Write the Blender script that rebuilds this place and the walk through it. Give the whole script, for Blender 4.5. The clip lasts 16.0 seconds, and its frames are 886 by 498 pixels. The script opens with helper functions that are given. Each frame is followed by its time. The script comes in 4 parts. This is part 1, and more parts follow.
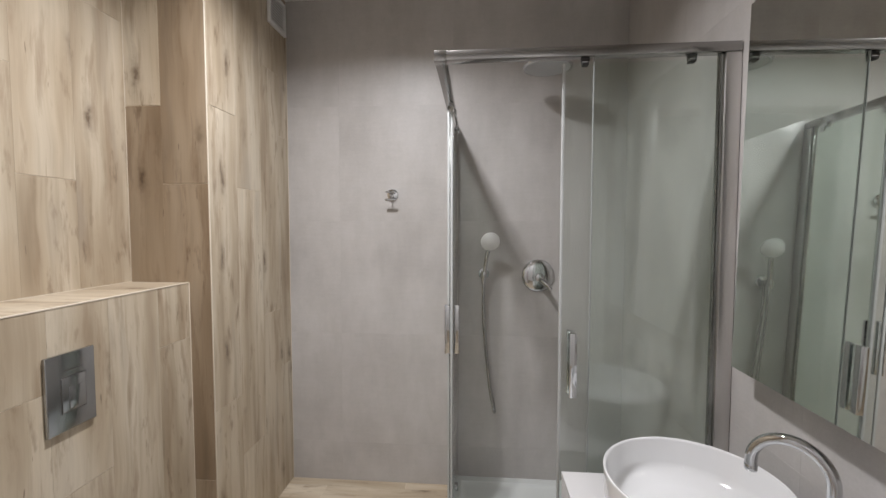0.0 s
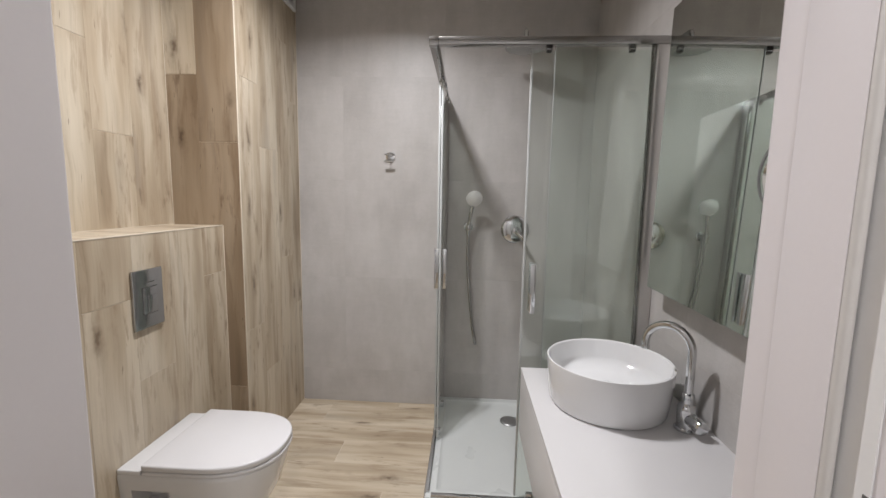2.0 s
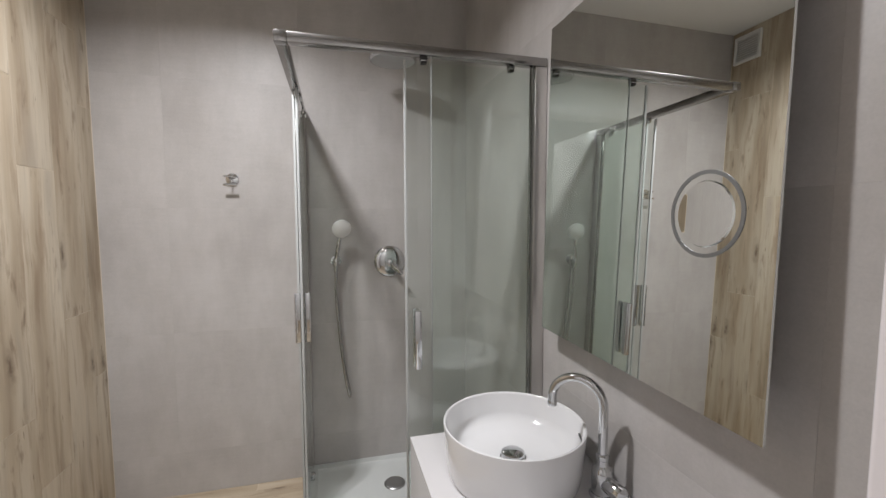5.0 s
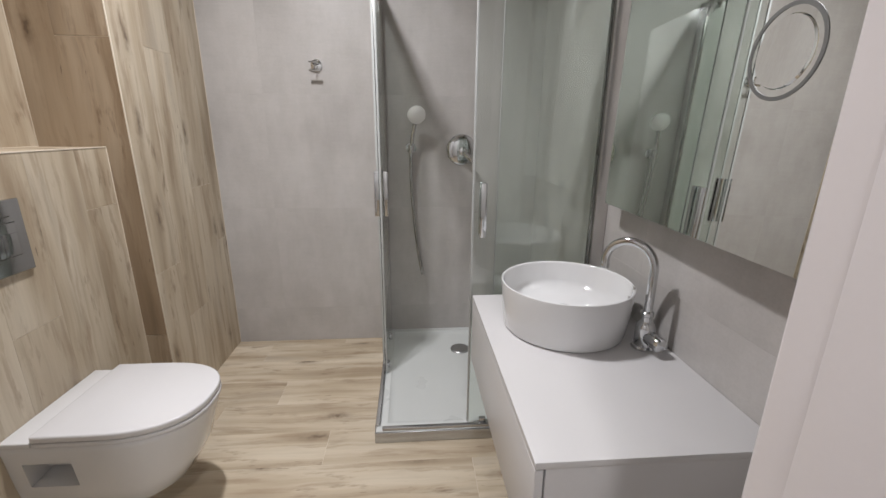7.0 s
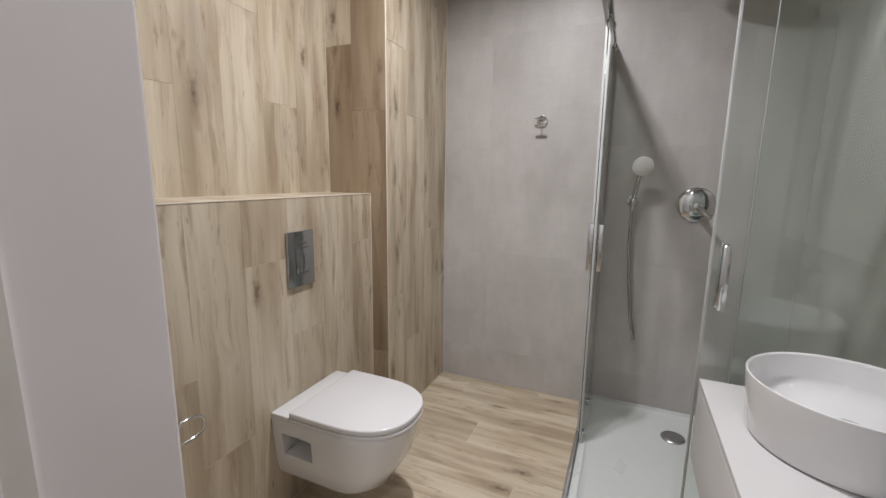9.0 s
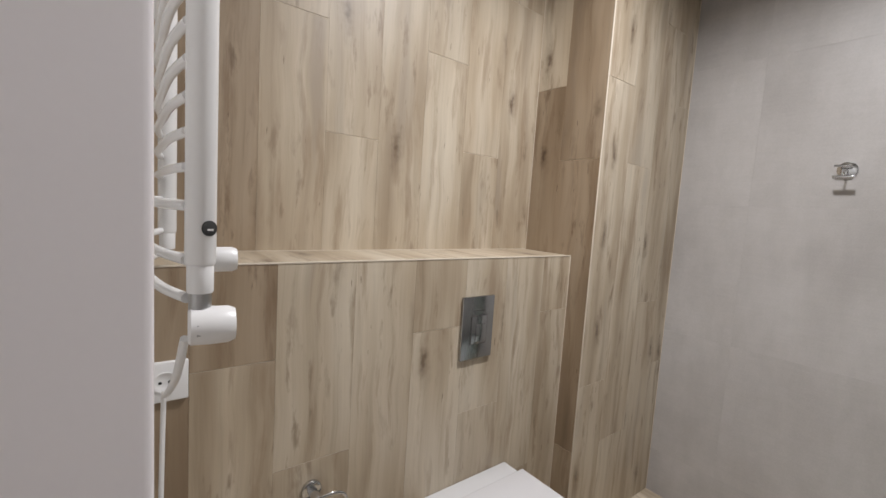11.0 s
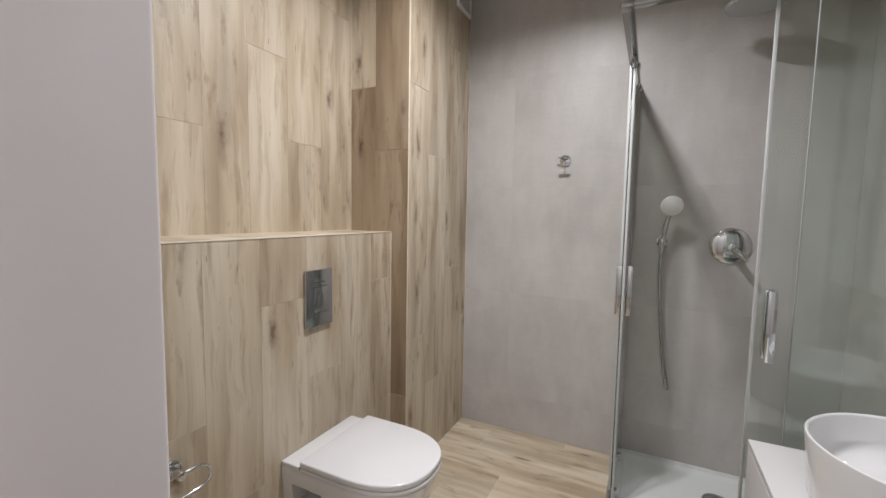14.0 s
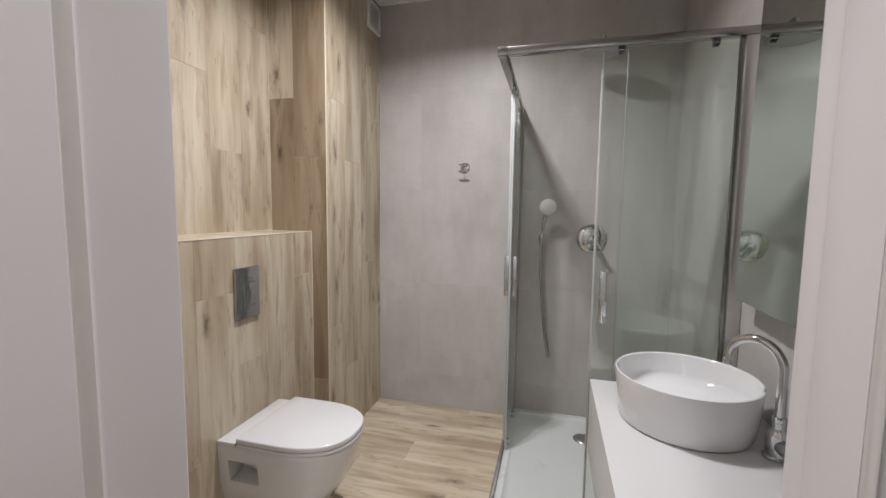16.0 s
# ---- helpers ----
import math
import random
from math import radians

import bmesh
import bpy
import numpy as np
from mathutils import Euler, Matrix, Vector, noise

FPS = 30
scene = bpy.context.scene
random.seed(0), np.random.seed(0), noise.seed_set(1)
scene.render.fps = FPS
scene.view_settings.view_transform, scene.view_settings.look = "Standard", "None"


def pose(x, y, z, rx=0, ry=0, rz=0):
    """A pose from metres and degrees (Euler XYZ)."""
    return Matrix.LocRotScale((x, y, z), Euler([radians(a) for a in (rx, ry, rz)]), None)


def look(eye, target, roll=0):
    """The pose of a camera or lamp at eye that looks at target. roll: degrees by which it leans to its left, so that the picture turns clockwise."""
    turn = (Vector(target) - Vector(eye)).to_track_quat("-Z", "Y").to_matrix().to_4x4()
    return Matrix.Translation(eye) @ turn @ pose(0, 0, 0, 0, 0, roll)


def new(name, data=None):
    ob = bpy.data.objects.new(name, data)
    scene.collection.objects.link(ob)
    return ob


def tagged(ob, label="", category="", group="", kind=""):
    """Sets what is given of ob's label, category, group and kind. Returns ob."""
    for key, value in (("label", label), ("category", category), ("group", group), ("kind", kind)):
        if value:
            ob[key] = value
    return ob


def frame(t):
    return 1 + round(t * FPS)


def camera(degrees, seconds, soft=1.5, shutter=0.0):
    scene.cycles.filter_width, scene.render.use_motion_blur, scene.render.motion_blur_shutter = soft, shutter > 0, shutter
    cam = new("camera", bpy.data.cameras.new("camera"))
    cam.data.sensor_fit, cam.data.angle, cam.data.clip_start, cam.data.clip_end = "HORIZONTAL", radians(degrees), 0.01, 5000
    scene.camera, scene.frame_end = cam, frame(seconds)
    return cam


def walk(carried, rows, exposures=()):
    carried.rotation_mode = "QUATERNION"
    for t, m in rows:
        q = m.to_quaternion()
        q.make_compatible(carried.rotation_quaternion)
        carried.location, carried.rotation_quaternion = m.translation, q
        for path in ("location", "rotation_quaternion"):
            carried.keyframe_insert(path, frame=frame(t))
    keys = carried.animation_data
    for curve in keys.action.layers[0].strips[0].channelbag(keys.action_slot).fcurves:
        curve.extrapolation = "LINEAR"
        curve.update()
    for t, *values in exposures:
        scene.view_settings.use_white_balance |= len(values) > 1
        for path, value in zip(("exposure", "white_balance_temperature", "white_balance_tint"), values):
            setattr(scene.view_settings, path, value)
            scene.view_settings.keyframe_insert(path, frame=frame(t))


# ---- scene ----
cam = camera(93.6, 16.0)
PATH = [
    (0, (0.673, 0.648, 1.375), (0.511, 2.639, 1.274), -0.0),
    (0.5, (0.643, 0.617, 1.359), (0.608, 2.613, 1.244), -0.0),
    (1, (0.666, 0.527, 1.328), (0.663, 2.522, 1.181), 0.2),
    (1.5, (0.701, 0.378, 1.303), (0.652, 2.366, 1.098), 0.7),
    (2, (0.702, 0.292, 1.306), (0.588, 2.274, 1.066), 1.0),
    (2.5, (0.694, 0.267, 1.302), (0.528, 2.245, 1.056), 1.0),
    (3, (0.684, 0.354, 1.326), (0.587, 2.337, 1.087), 1.5),
    (3.5, (0.662, 0.500, 1.371), (0.836, 2.483, 1.179), 0.5),
    (4, (0.665, 0.576, 1.379), (1.111, 2.520, 1.225), -0.1),
    (4.2, (0.678, 0.591, 1.375), (1.189, 2.520, 1.235), -0.1),
    (6.3, (0.707, 0.559, 1.312), (1.165, 2.475, 0.967), -0.6),
    (6.5, (0.708, 0.544, 1.289), (1.090, 2.461, 0.862), -0.2),
    (7, (0.707, 0.466, 1.238), (0.855, 2.382, 0.686), 0.4),
    (7.5, (0.723, 0.369, 1.208), (0.623, 2.261, 0.568), 1.2),
    (8, (0.723, 0.308, 1.201), (0.496, 2.170, 0.508), 1.6),
    (8.5, (0.730, 0.339, 1.217), (0.329, 2.182, 0.551), 0.2),
    (9, (0.685, 0.481, 1.243), (-0.108, 2.284, 0.907), 0.7),
    (9.5, (0.610, 0.627, 1.281), (-0.585, 2.212, 1.036), 2.7),
    (9.7, (0.585, 0.664, 1.280), (-0.735, 2.147, 1.036), 4.2),
    (11.8, (0.560, 0.770, 1.328), (-1.041, 1.962, 1.154), 3.2),
    (12, (0.570, 0.778, 1.328), (-0.976, 2.043, 1.179), 2.9),
    (12.5, (0.576, 0.764, 1.323), (-0.654, 2.338, 1.203), 2.4),
    (13, (0.592, 0.714, 1.289), (-0.399, 2.449, 1.170), 1.6),
    (13.5, (0.607, 0.631, 1.251), (-0.316, 2.407, 1.111), 1.4),
    (14, (0.660, 0.521, 1.249), (-0.232, 2.307, 1.086), 1.0),
    (14.5, (0.739, 0.378, 1.247), (-0.147, 2.166, 1.073), 1.1),
    (15, (0.768, 0.283, 1.260), (-0.101, 2.075, 1.079), 0.9),
    (15.5, (0.764, 0.270, 1.260), (0.005, 2.113, 1.084), 0.8),
    (16, (0.773, 0.262, 1.276), (0.263, 2.188, 1.096), 0.7),
]

walk(cam, [(t, look(eye, target, roll)) for t, eye, target, roll in PATH], [(0.0, -0.02), (4.0, 0.04), (6.5, -0.04), (8.0, -0.03), (9.0, -0.16), (9.5, -0.15), (11.8, -0.24), (12.6, -0.18), (14.0, -0.05), (15.0, 0.04), (16.0, -0.08)])

# ---- plan, in metres ----
X_WEST, X_BOX, X_PIER, X_EAST = -0.654, -0.42, -0.33, 1.414
Y_SOUTH, Y_PIER, Y_NORTH = 0.722, 2.142, 2.808
Z_LEDGE, Z_CEIL = 1.168, 2.555
DOOR_L, DOOR_R, DOOR_H = 0.231, 1.016, 2.05
Y_HALL = 0.598

# ---- light: two recessed downlights in the ceiling ----
LAMPS = ((0.225, 1.790, 2.547), (0.290, 1.705, 2.547))
LAMP_W = (14.4, 14.4)
LAMP_SPREAD = 150.0
LAMP_COLOUR = (0.978, 0.967, 1.0)
HALL_W = 16.5
world = bpy.data.worlds.new("world")
scene.world = world
world.use_nodes = True
world.node_tree.nodes["Background"].inputs[0].default_value = (0.02, 0.02, 0.02, 1)
world.node_tree.nodes["Background"].inputs[1].default_value = 0.1


# ---- materials ----
def mat(name, base, rough=0.5, metal=0.0, coat=0.0):
    m = bpy.data.materials.new(name)
    m.use_nodes = True
    b = m.node_tree.nodes["Principled BSDF"]
    b.inputs["Base Color"].default_value = (*base, 1)
    b.inputs["Roughness"].default_value = rough
    b.inputs["Metallic"].default_value = metal
    b.inputs["Coat Weight"].default_value = coat
    b.inputs["Coat Roughness"].default_value = 0.05
    return m


def nd(m, kind, **values):
    n = m.node_tree.nodes.new(kind)
    for k, v in values.items():
        if k in n.inputs:
            n.inputs[k].default_value = v
    return n


def ln(m, a, b):
    m.node_tree.links.new(a, b)


def ramp(m, src, stops):
    n = m.node_tree.nodes.new("ShaderNodeValToRGB")
    while len(n.color_ramp.elements) < len(stops):
        n.color_ramp.elements.new(0.5)
    for e, (p, c) in zip(n.color_ramp.elements, stops):
        e.position, e.color = p, (*c, 1)
    ln(m, src, n.inputs[0])
    return n


def mixc(m, kind, fac, a, b):
    n = m.node_tree.nodes.new("ShaderNodeMix")
    n.data_type, n.blend_type = "RGBA", kind
    if isinstance(fac, (int, float)):
        n.inputs[0].default_value = fac
    else:
        ln(m, fac, n.inputs[0])
    for v, s in ((a, n.inputs[6]), (b, n.inputs[7])):
        if isinstance(v, tuple):
            s.default_value = (*v, 1)
        else:
            ln(m, v, s)
    return n.outputs[2]


def vmath(m, op, a, b):
    n = m.node_tree.nodes.new("ShaderNodeVectorMath")
    n.operation = op
    for v, s in ((a, n.inputs[0]), (b, n.inputs[1])):
        if isinstance(v, tuple):
            s.default_value = v
        else:
            ln(m, v, s)
    return n.outputs[0]


def bump(m, src, strength, dist=0.002):
    n = nd(m, "ShaderNodeBump", Strength=strength, Distance=dist)
    ln(m, src, n.inputs["Height"])
    ln(m, n.outputs[0], m.node_tree.nodes["Principled BSDF"].inputs["Normal"])


def plank_material(name, cast):
    """Oak-look porcelain plank; the grain runs along each plank's own x. cast: multiplies the whole colour."""
    m = mat(name, (0.5, 0.4, 0.28), 0.42)
    b = m.node_tree.nodes["Principled BSDF"]
    tc = nd(m, "ShaderNodeTexCoord")
    oi = nd(m, "ShaderNodeObjectInfo")
    off = vmath(m, "MULTIPLY", oi.outputs["Random"], (37.0, 23.0, 0.0))
    co = vmath(m, "ADD", tc.outputs["Object"], off)
    wob = nd(m, "ShaderNodeTexNoise", Scale=3.5, Detail=2.0)
    ln(m, co, wob.inputs["Vector"])
    w2 = vmath(m, "MULTIPLY", vmath(m, "SUBTRACT", wob.outputs["Color"], (0.5, 0.5, 0.5)), (0.0, 0.040, 0.0))
    cw = vmath(m, "ADD", co, w2)

    def grain(sx, sy, detail, rough):
        n = nd(m, "ShaderNodeTexNoise", Scale=1.0, Detail=detail, Roughness=rough)
        ln(m, vmath(m, "MULTIPLY", cw, (sx, sy, 1.0)), n.inputs["Vector"])
        return n.outputs["Fac"]
    # cloudy cream and straw bands, long veins, fine fibres
    cloud, vein, fibre = grain(1.3, 9.0, 2.0, 0.5), grain(1.1, 30.0, 5.0, 0.62), grain(5.0, 120.0, 4.0, 0.65)
    base = ramp(m, cloud, ((0.28, (0.335, 0.268, 0.192)), (0.43, (0.450, 0.376, 0.282)), (0.56, (0.535, 0.466, 0.368)), (0.72, (0.590, 0.527, 0.430)))).outputs[0]
    band = ramp(m, vein, ((0.28, (0.80, 0.775, 0.74)), (0.44, (0.965, 0.96, 0.95)), (0.70, (1.06, 1.06, 1.06)))).outputs[0]
    fib = ramp(m, fibre, ((0.30, (0.94, 0.935, 0.93)), (0.66, (1.025, 1.025, 1.025)))).outputs[0]
    c = mixc(m, "MULTIPLY", 1.0, mixc(m, "MULTIPLY", 1.0, base, band), fib)
    # brown and greyish smears drawn out along the grain, with one firm side
    smear = ramp(m, grain(2.4, 21.0, 5.0, 0.62), ((0.54, (0, 0, 0)), (0.60, (0.32, 0.32, 0.32)), (0.74, (0.80, 0.80, 0.80)))).outputs[0]
    c = mixc(m, "MIX", smear, c, (0.275, 0.200, 0.132))
    grey = ramp(m, grain(1.6, 12.0, 2.0, 0.5), ((0.58, (0, 0, 0)), (0.72, (0.45, 0.45, 0.45)))).outputs[0]
    c = mixc(m, "MIX", grey, c, (0.330, 0.285, 0.235))
    thin = ramp(m, grain(1.7, 60.0, 3.0, 0.6), ((0.64, (0, 0, 0)), (0.74, (0.34, 0.34, 0.34)))).outputs[0]
    c = mixc(m, "MIX", thin, c, (0.235, 0.170, 0.115))
    # brown blotches in loose clusters
    where = ramp(m, grain(1.9, 6.0, 1.0, 0.5), ((0.46, (0, 0, 0)), (0.60, (1, 1, 1)))).outputs[0]
    blotch = ramp(m, grain(7.5, 30.0, 4.0, 0.6), ((0.56, (0, 0, 0)), (0.66, (0.50, 0.50, 0.50)), (0.75, (0.85, 0.85, 0.85)))).outputs[0]
    c = mixc(m, "MIX", mixc(m, "MULTIPLY", 1.0, blotch, where), c, (0.180, 0.122, 0.076))
    # short dark checks
    check = ramp(m, grain(10.0, 95.0, 2.0, 0.5), ((0.725, (0, 0, 0)), (0.755, (0.75, 0.75, 0.75)))).outputs[0]
    c = mixc(m, "MIX", check, c, (0.120, 0.085, 0.058))
    # knots: sparse dark eyes with a stain drawn out along the grain
    rag = nd(m, "ShaderNodeTexNoise", Scale=38.0, Detail=3.0)
    ln(m, co, rag.inputs["Vector"])
    ragged = vmath(m, "ADD", cw, vmath(m, "MULTIPLY", vmath(m, "SUBTRACT", rag.outputs["Color"], (0.5, 0.5, 0.5)), (0.085, 0.026, 0.0)))
    vo = nd(m, "ShaderNodeTexVoronoi")
    vo.voronoi_dimensions = "2D"
    vo.inputs["Scale"].default_value = 1.0
    ln(m, vmath(m, "MULTIPLY", ragged, (2.3, 7.0, 1.0)), vo.inputs["Vector"])
    kn = ramp(m, vo.outputs["Distance"], ((0.026, (1, 1, 1)), (0.050, (0.72, 0.72, 0.72)), (0.090, (0.44, 0.44, 0.44)), (0.15, (0.16, 0.16, 0.16)), (0.26, (0, 0, 0)))).outputs[0]
    pick = ramp(m, vo.outputs["Color"], ((0.57, (0, 0, 0)), (0.68, (1, 1, 1)))).outputs[0]
    c = mixc(m, "MIX", mixc(m, "MULTIPLY", 1.0, mixc(m, "MULTIPLY", 1.0, kn, pick), (0.85, 0.85, 0.85)), c, (0.120, 0.080, 0.050))
    # each plank a touch lighter, darker or redder than its neighbour
    tone = ramp(m, oi.outputs["Random"], ((0.0, (0.92, 0.905, 0.885)), (0.35, (0.98, 0.975, 0.965)), (0.7, (1.04, 1.035, 1.025)), (1.0, (0.95, 0.93, 0.905)))).outputs[0]
    c = mixc(m, "MULTIPLY", 1.0, c, tone)
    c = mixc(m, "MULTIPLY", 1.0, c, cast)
    ln(m, c, b.inputs["Base Color"])
    rr = ramp(m, fibre, ((0.2, (0.38, 0.38, 0.38)), (0.8, (0.50, 0.50, 0.50)))).outputs[0]
    ln(m, rr, b.inputs["Roughness"])
    bump(m, fibre, 0.2, 0.001)
    return m


def tile_material():
    """Grey cement-look porcelain with faint upright brushing."""
    m = mat("grey_porcelain", (0.4, 0.385, 0.37), 0.4)
    b = m.node_tree.nodes["Principled BSDF"]
    tc = nd(m, "ShaderNodeTexCoord")
    oi = nd(m, "ShaderNodeObjectInfo")
    co = vmath(m, "ADD", tc.outputs["Object"], vmath(m, "MULTIPLY", oi.outputs["Random"], (31.0, 17.0, 11.0)))
    n1 = nd(m, "ShaderNodeTexNoise", Scale=2.6, Detail=5.0, Roughness=0.6)
    ln(m, co, n1.inputs["Vector"])
    n2 = nd(m, "ShaderNodeTexNoise", Scale=1.0, Detail=4.0, Roughness=0.7)
    ln(m, vmath(m, "MULTIPLY", co, (90.0, 9.0, 1.0)), n2.inputs["Vector"])
    n3 = nd(m, "ShaderNodeTexNoise", Scale=160.0, Detail=3.0, Roughness=0.7)
    ln(m, co, n3.inputs["Vector"])
    base = ramp(m, n1.outputs["Fac"], ((0.32, (0.392, 0.373, 0.358)), (0.5, (0.436, 0.417, 0.402)), (0.68, (0.470, 0.453, 0.440)))).outputs[0]
    tone = ramp(m, oi.outputs["Random"], ((0.0, (0.985, 0.985, 0.985)), (1.0, (1.015, 1.015, 1.015)))).outputs[0]
    base = mixc(m, "MULTIPLY", 1.0, base, tone)
    n4 = nd(m, "ShaderNodeTexNoise", Scale=1.0, Detail=3.0, Roughness=0.6)
    ln(m, vmath(m, "MULTIPLY", co, (3.5, 11.0, 1.0)), n4.inputs["Vector"])
    wash = ramp(m, n4.outputs["Fac"], ((0.3, (0.94, 0.935, 0.93)), (0.7, (1.05, 1.05, 1.05)))).outputs[0]
    base = mixc(m, "MULTIPLY", 1.0, base, wash)
    br = ramp(m, n2.outputs["Fac"], ((0.3, (0.975, 0.975, 0.975)), (0.7, (1.02, 1.02, 1.02)))).outputs[0]
    gr = ramp(m, n3.outputs["Fac"], ((0.3, (0.95, 0.95, 0.95)), (0.7, (1.03, 1.03, 1.03)))).outputs[0]
    c = mixc(m, "MULTIPLY", 1.0, mixc(m, "MULTIPLY", 1.0, base, br), gr)
    ln(m, c, b.inputs["Base Color"])
    bump(m, n3.outputs["Fac"], 0.12, 0.0006)
    return m


def speckled(name, base, rough, scale=40.0, depth=0.05, bumps=0.05, metal=0.0, coat=0.0):
    m = mat(name, base, rough, metal, coat)
    b = m.node_tree.nodes["Principled BSDF"]
    tc = nd(m, "ShaderNodeTexCoord")
    n = nd(m, "ShaderNodeTexNoise", Scale=scale, Detail=4.0, Roughness=0.6)
    ln(m, tc.outputs["Object"], n.inputs["Vector"])
    n2 = nd(m, "ShaderNodeTexNoise", Scale=3.0, Detail=3.0)
    ln(m, tc.outputs["Object"], n2.inputs["Vector"])
    lo, hi = tuple(v * (1 - depth) for v in base), tuple(min(1.0, v * (1 + depth)) for v in base)
    c = mixc(m, "MIX", n.outputs["Fac"], lo, hi)
    c = mixc(m, "MULTIPLY", 1.0, c, ramp(m, n2.outputs["Fac"], ((0.0, (0.965, 0.965, 0.96)), (1.0, (1.03, 1.03, 1.03)))).outputs[0])
    ln(m, c, b.inputs["Base Color"])
    r = ramp(m, n2.outputs["Fac"], ((0.0, (rough * 0.92,) * 3), (1.0, (min(1, rough * 1.08),) * 3))).outputs[0]
    ln(m, r, b.inputs["Roughness"])
    if bumps:
        bump(m, n.outputs["Fac"], bumps, 0.0008)
    return m


def glass_material():
    """Thin safety glass: clear with a green cast, and a mirror share by Fresnel."""
    m = bpy.data.materials.new("clear_glass")
    m.use_nodes = True
    nt = m.node_tree
    out = nt.nodes["Material Output"]
    nt.nodes.remove(nt.nodes["Principled BSDF"])
    tr = nd(m, "ShaderNodeBsdfTransparent", Color=(0.952, 0.978, 0.963, 1))
    gl = nd(m, "ShaderNodeBsdfGlossy", Color=(1, 1, 1, 1), Roughness=0.0)
    lw = nd(m, "ShaderNodeLayerWeight", Blend=0.5)
    pw = nt.nodes.new("ShaderNodeMath")
    pw.operation, pw.inputs[1].default_value = "POWER", 5.0
    ln(m, lw.outputs["Facing"], pw.inputs[0])
    sc = nt.nodes.new("ShaderNodeMath")
    sc.operation, sc.inputs[1].default_value, sc.inputs[2].default_value = "MULTIPLY_ADD", 0.955, 0.045
    ln(m, pw.outputs[0], sc.inputs[0])
    mx = nd(m, "ShaderNodeMixShader")
    ln(m, sc.outputs[0], mx.inputs[0])
    ln(m, tr.outputs[0], mx.inputs[1])
    ln(m, gl.outputs[0], mx.inputs[2])
    ln(m, mx.outputs[0], out.inputs["Surface"])
    return m


def emitter(name, col, power):
    m = mat(name, (0.8, 0.8, 0.8))
    b = m.node_tree.nodes["Principled BSDF"]
    b.inputs["Emission Color"].default_value = (*col, 1)
    b.inputs["Emission Strength"].default_value = power
    return m


PLANK = plank_material("oak_porcelain", (0.985, 0.980, 0.965))
# browner planks; the darker cast also holds the weaker light on them
PLANK_BROWN_DIM = plank_material("brown_dim_oak_porcelain", (0.63, 0.565, 0.50))
TILE = tile_material()
GROUT = speckled("grout_beige", (0.64, 0.57, 0.47), 0.85, 300.0, 0.08)
GROUT_GREY = speckled("grout_grey", (0.50, 0.482, 0.466), 0.85, 300.0, 0.08)
PLASTER = speckled("white_paint", (0.78, 0.775, 0.765), 0.75, 120.0, 0.02, 0.08)
LACQUER = speckled("white_lacquer", (0.565, 0.556, 0.56), 0.32, 200.0, 0.012, 0.03)
DOORWHITE = speckled("white_door_film", (0.735, 0.70, 0.71), 0.26, 150.0, 0.015, 0.04)
CERAMIC = speckled("white_ceramic", (0.65, 0.65, 0.655), 0.08, 60.0, 0.01, 0.0, 0.0, 0.6)
SEATWHITE = speckled("white_duroplast", (0.64, 0.635, 0.645), 0.18, 60.0, 0.01, 0.0, 0.0, 0.3)
TRAY = speckled("white_acrylic", (0.57, 0.59, 0.58), 0.28, 90.0, 0.02, 0.02)
CHROME = speckled("chrome", (0.60, 0.61, 0.62), 0.06, 30.0, 0.02, 0.0, 1.0)
SATIN = speckled("satin_chrome", (0.50, 0.51, 0.52), 0.22, 300.0, 0.05, 0.0, 1.0)
ALU = speckled("polished_aluminium", (0.33, 0.322, 0.312), 0.22, 220.0, 0.05, 0.0, 1.0)
PROFILE = speckled("matt_aluminium", (0.62, 0.605, 0.59), 0.38, 220.0, 0.04, 0.0, 1.0)
POLISHED = speckled("polished_plate", (0.42, 0.43, 0.44), 0.13, 90.0, 0.03, 0.0, 1.0)
DARKSTEEL = speckled("dark_steel", (0.13, 0.13, 0.128), 0.5, 260.0, 0.08, 0.02, 0.5)
STEEL = speckled("brushed_steel", (0.42, 0.42, 0.42), 0.33, 260.0, 0.08, 0.02, 1.0)
# near-black, for sheets that stand in for the shade in gaps
DARK = speckled("gap_shade", (0.06, 0.055, 0.05), 0.6)
RUBBER = speckled("black_rubber", (0.03, 0.03, 0.03), 0.55)
BACKING = speckled("grey_board", (0.30, 0.29, 0.275), 0.6)
FROST = speckled("frosted_ring", (0.20, 0.205, 0.205), 0.5, 300.0, 0.05, 0.0, 0.6)
PLASTIC = speckled("white_plastic", (0.76, 0.755, 0.75), 0.35, 80.0, 0.015)
RADWHITE = speckled("white_enamel", (0.78, 0.775, 0.77), 0.22, 80.0, 0.012)
HOSE = speckled("metal_hose", (0.48, 0.48, 0.48), 0.25, 400.0, 0.15, 0.3, 1.0)
GASKET = speckled("pale_rubber", (0.60, 0.575, 0.55), 0.5)
SEAL = speckled("clear_seal", (0.46, 0.475, 0.47), 0.22)
FACE = speckled("grey_rubber", (0.42, 0.43, 0.44), 0.35, 500.0, 0.10)
EDGE = speckled("edge_seal", (0.26, 0.275, 0.27), 0.3)
GLASS = glass_material()
MIRROR = mat("mirror_silver", (0.80, 0.82, 0.80), 0.0, 1.0)
BULB = emitter("lit_led", (1.0, 0.95, 0.90), 30.0)


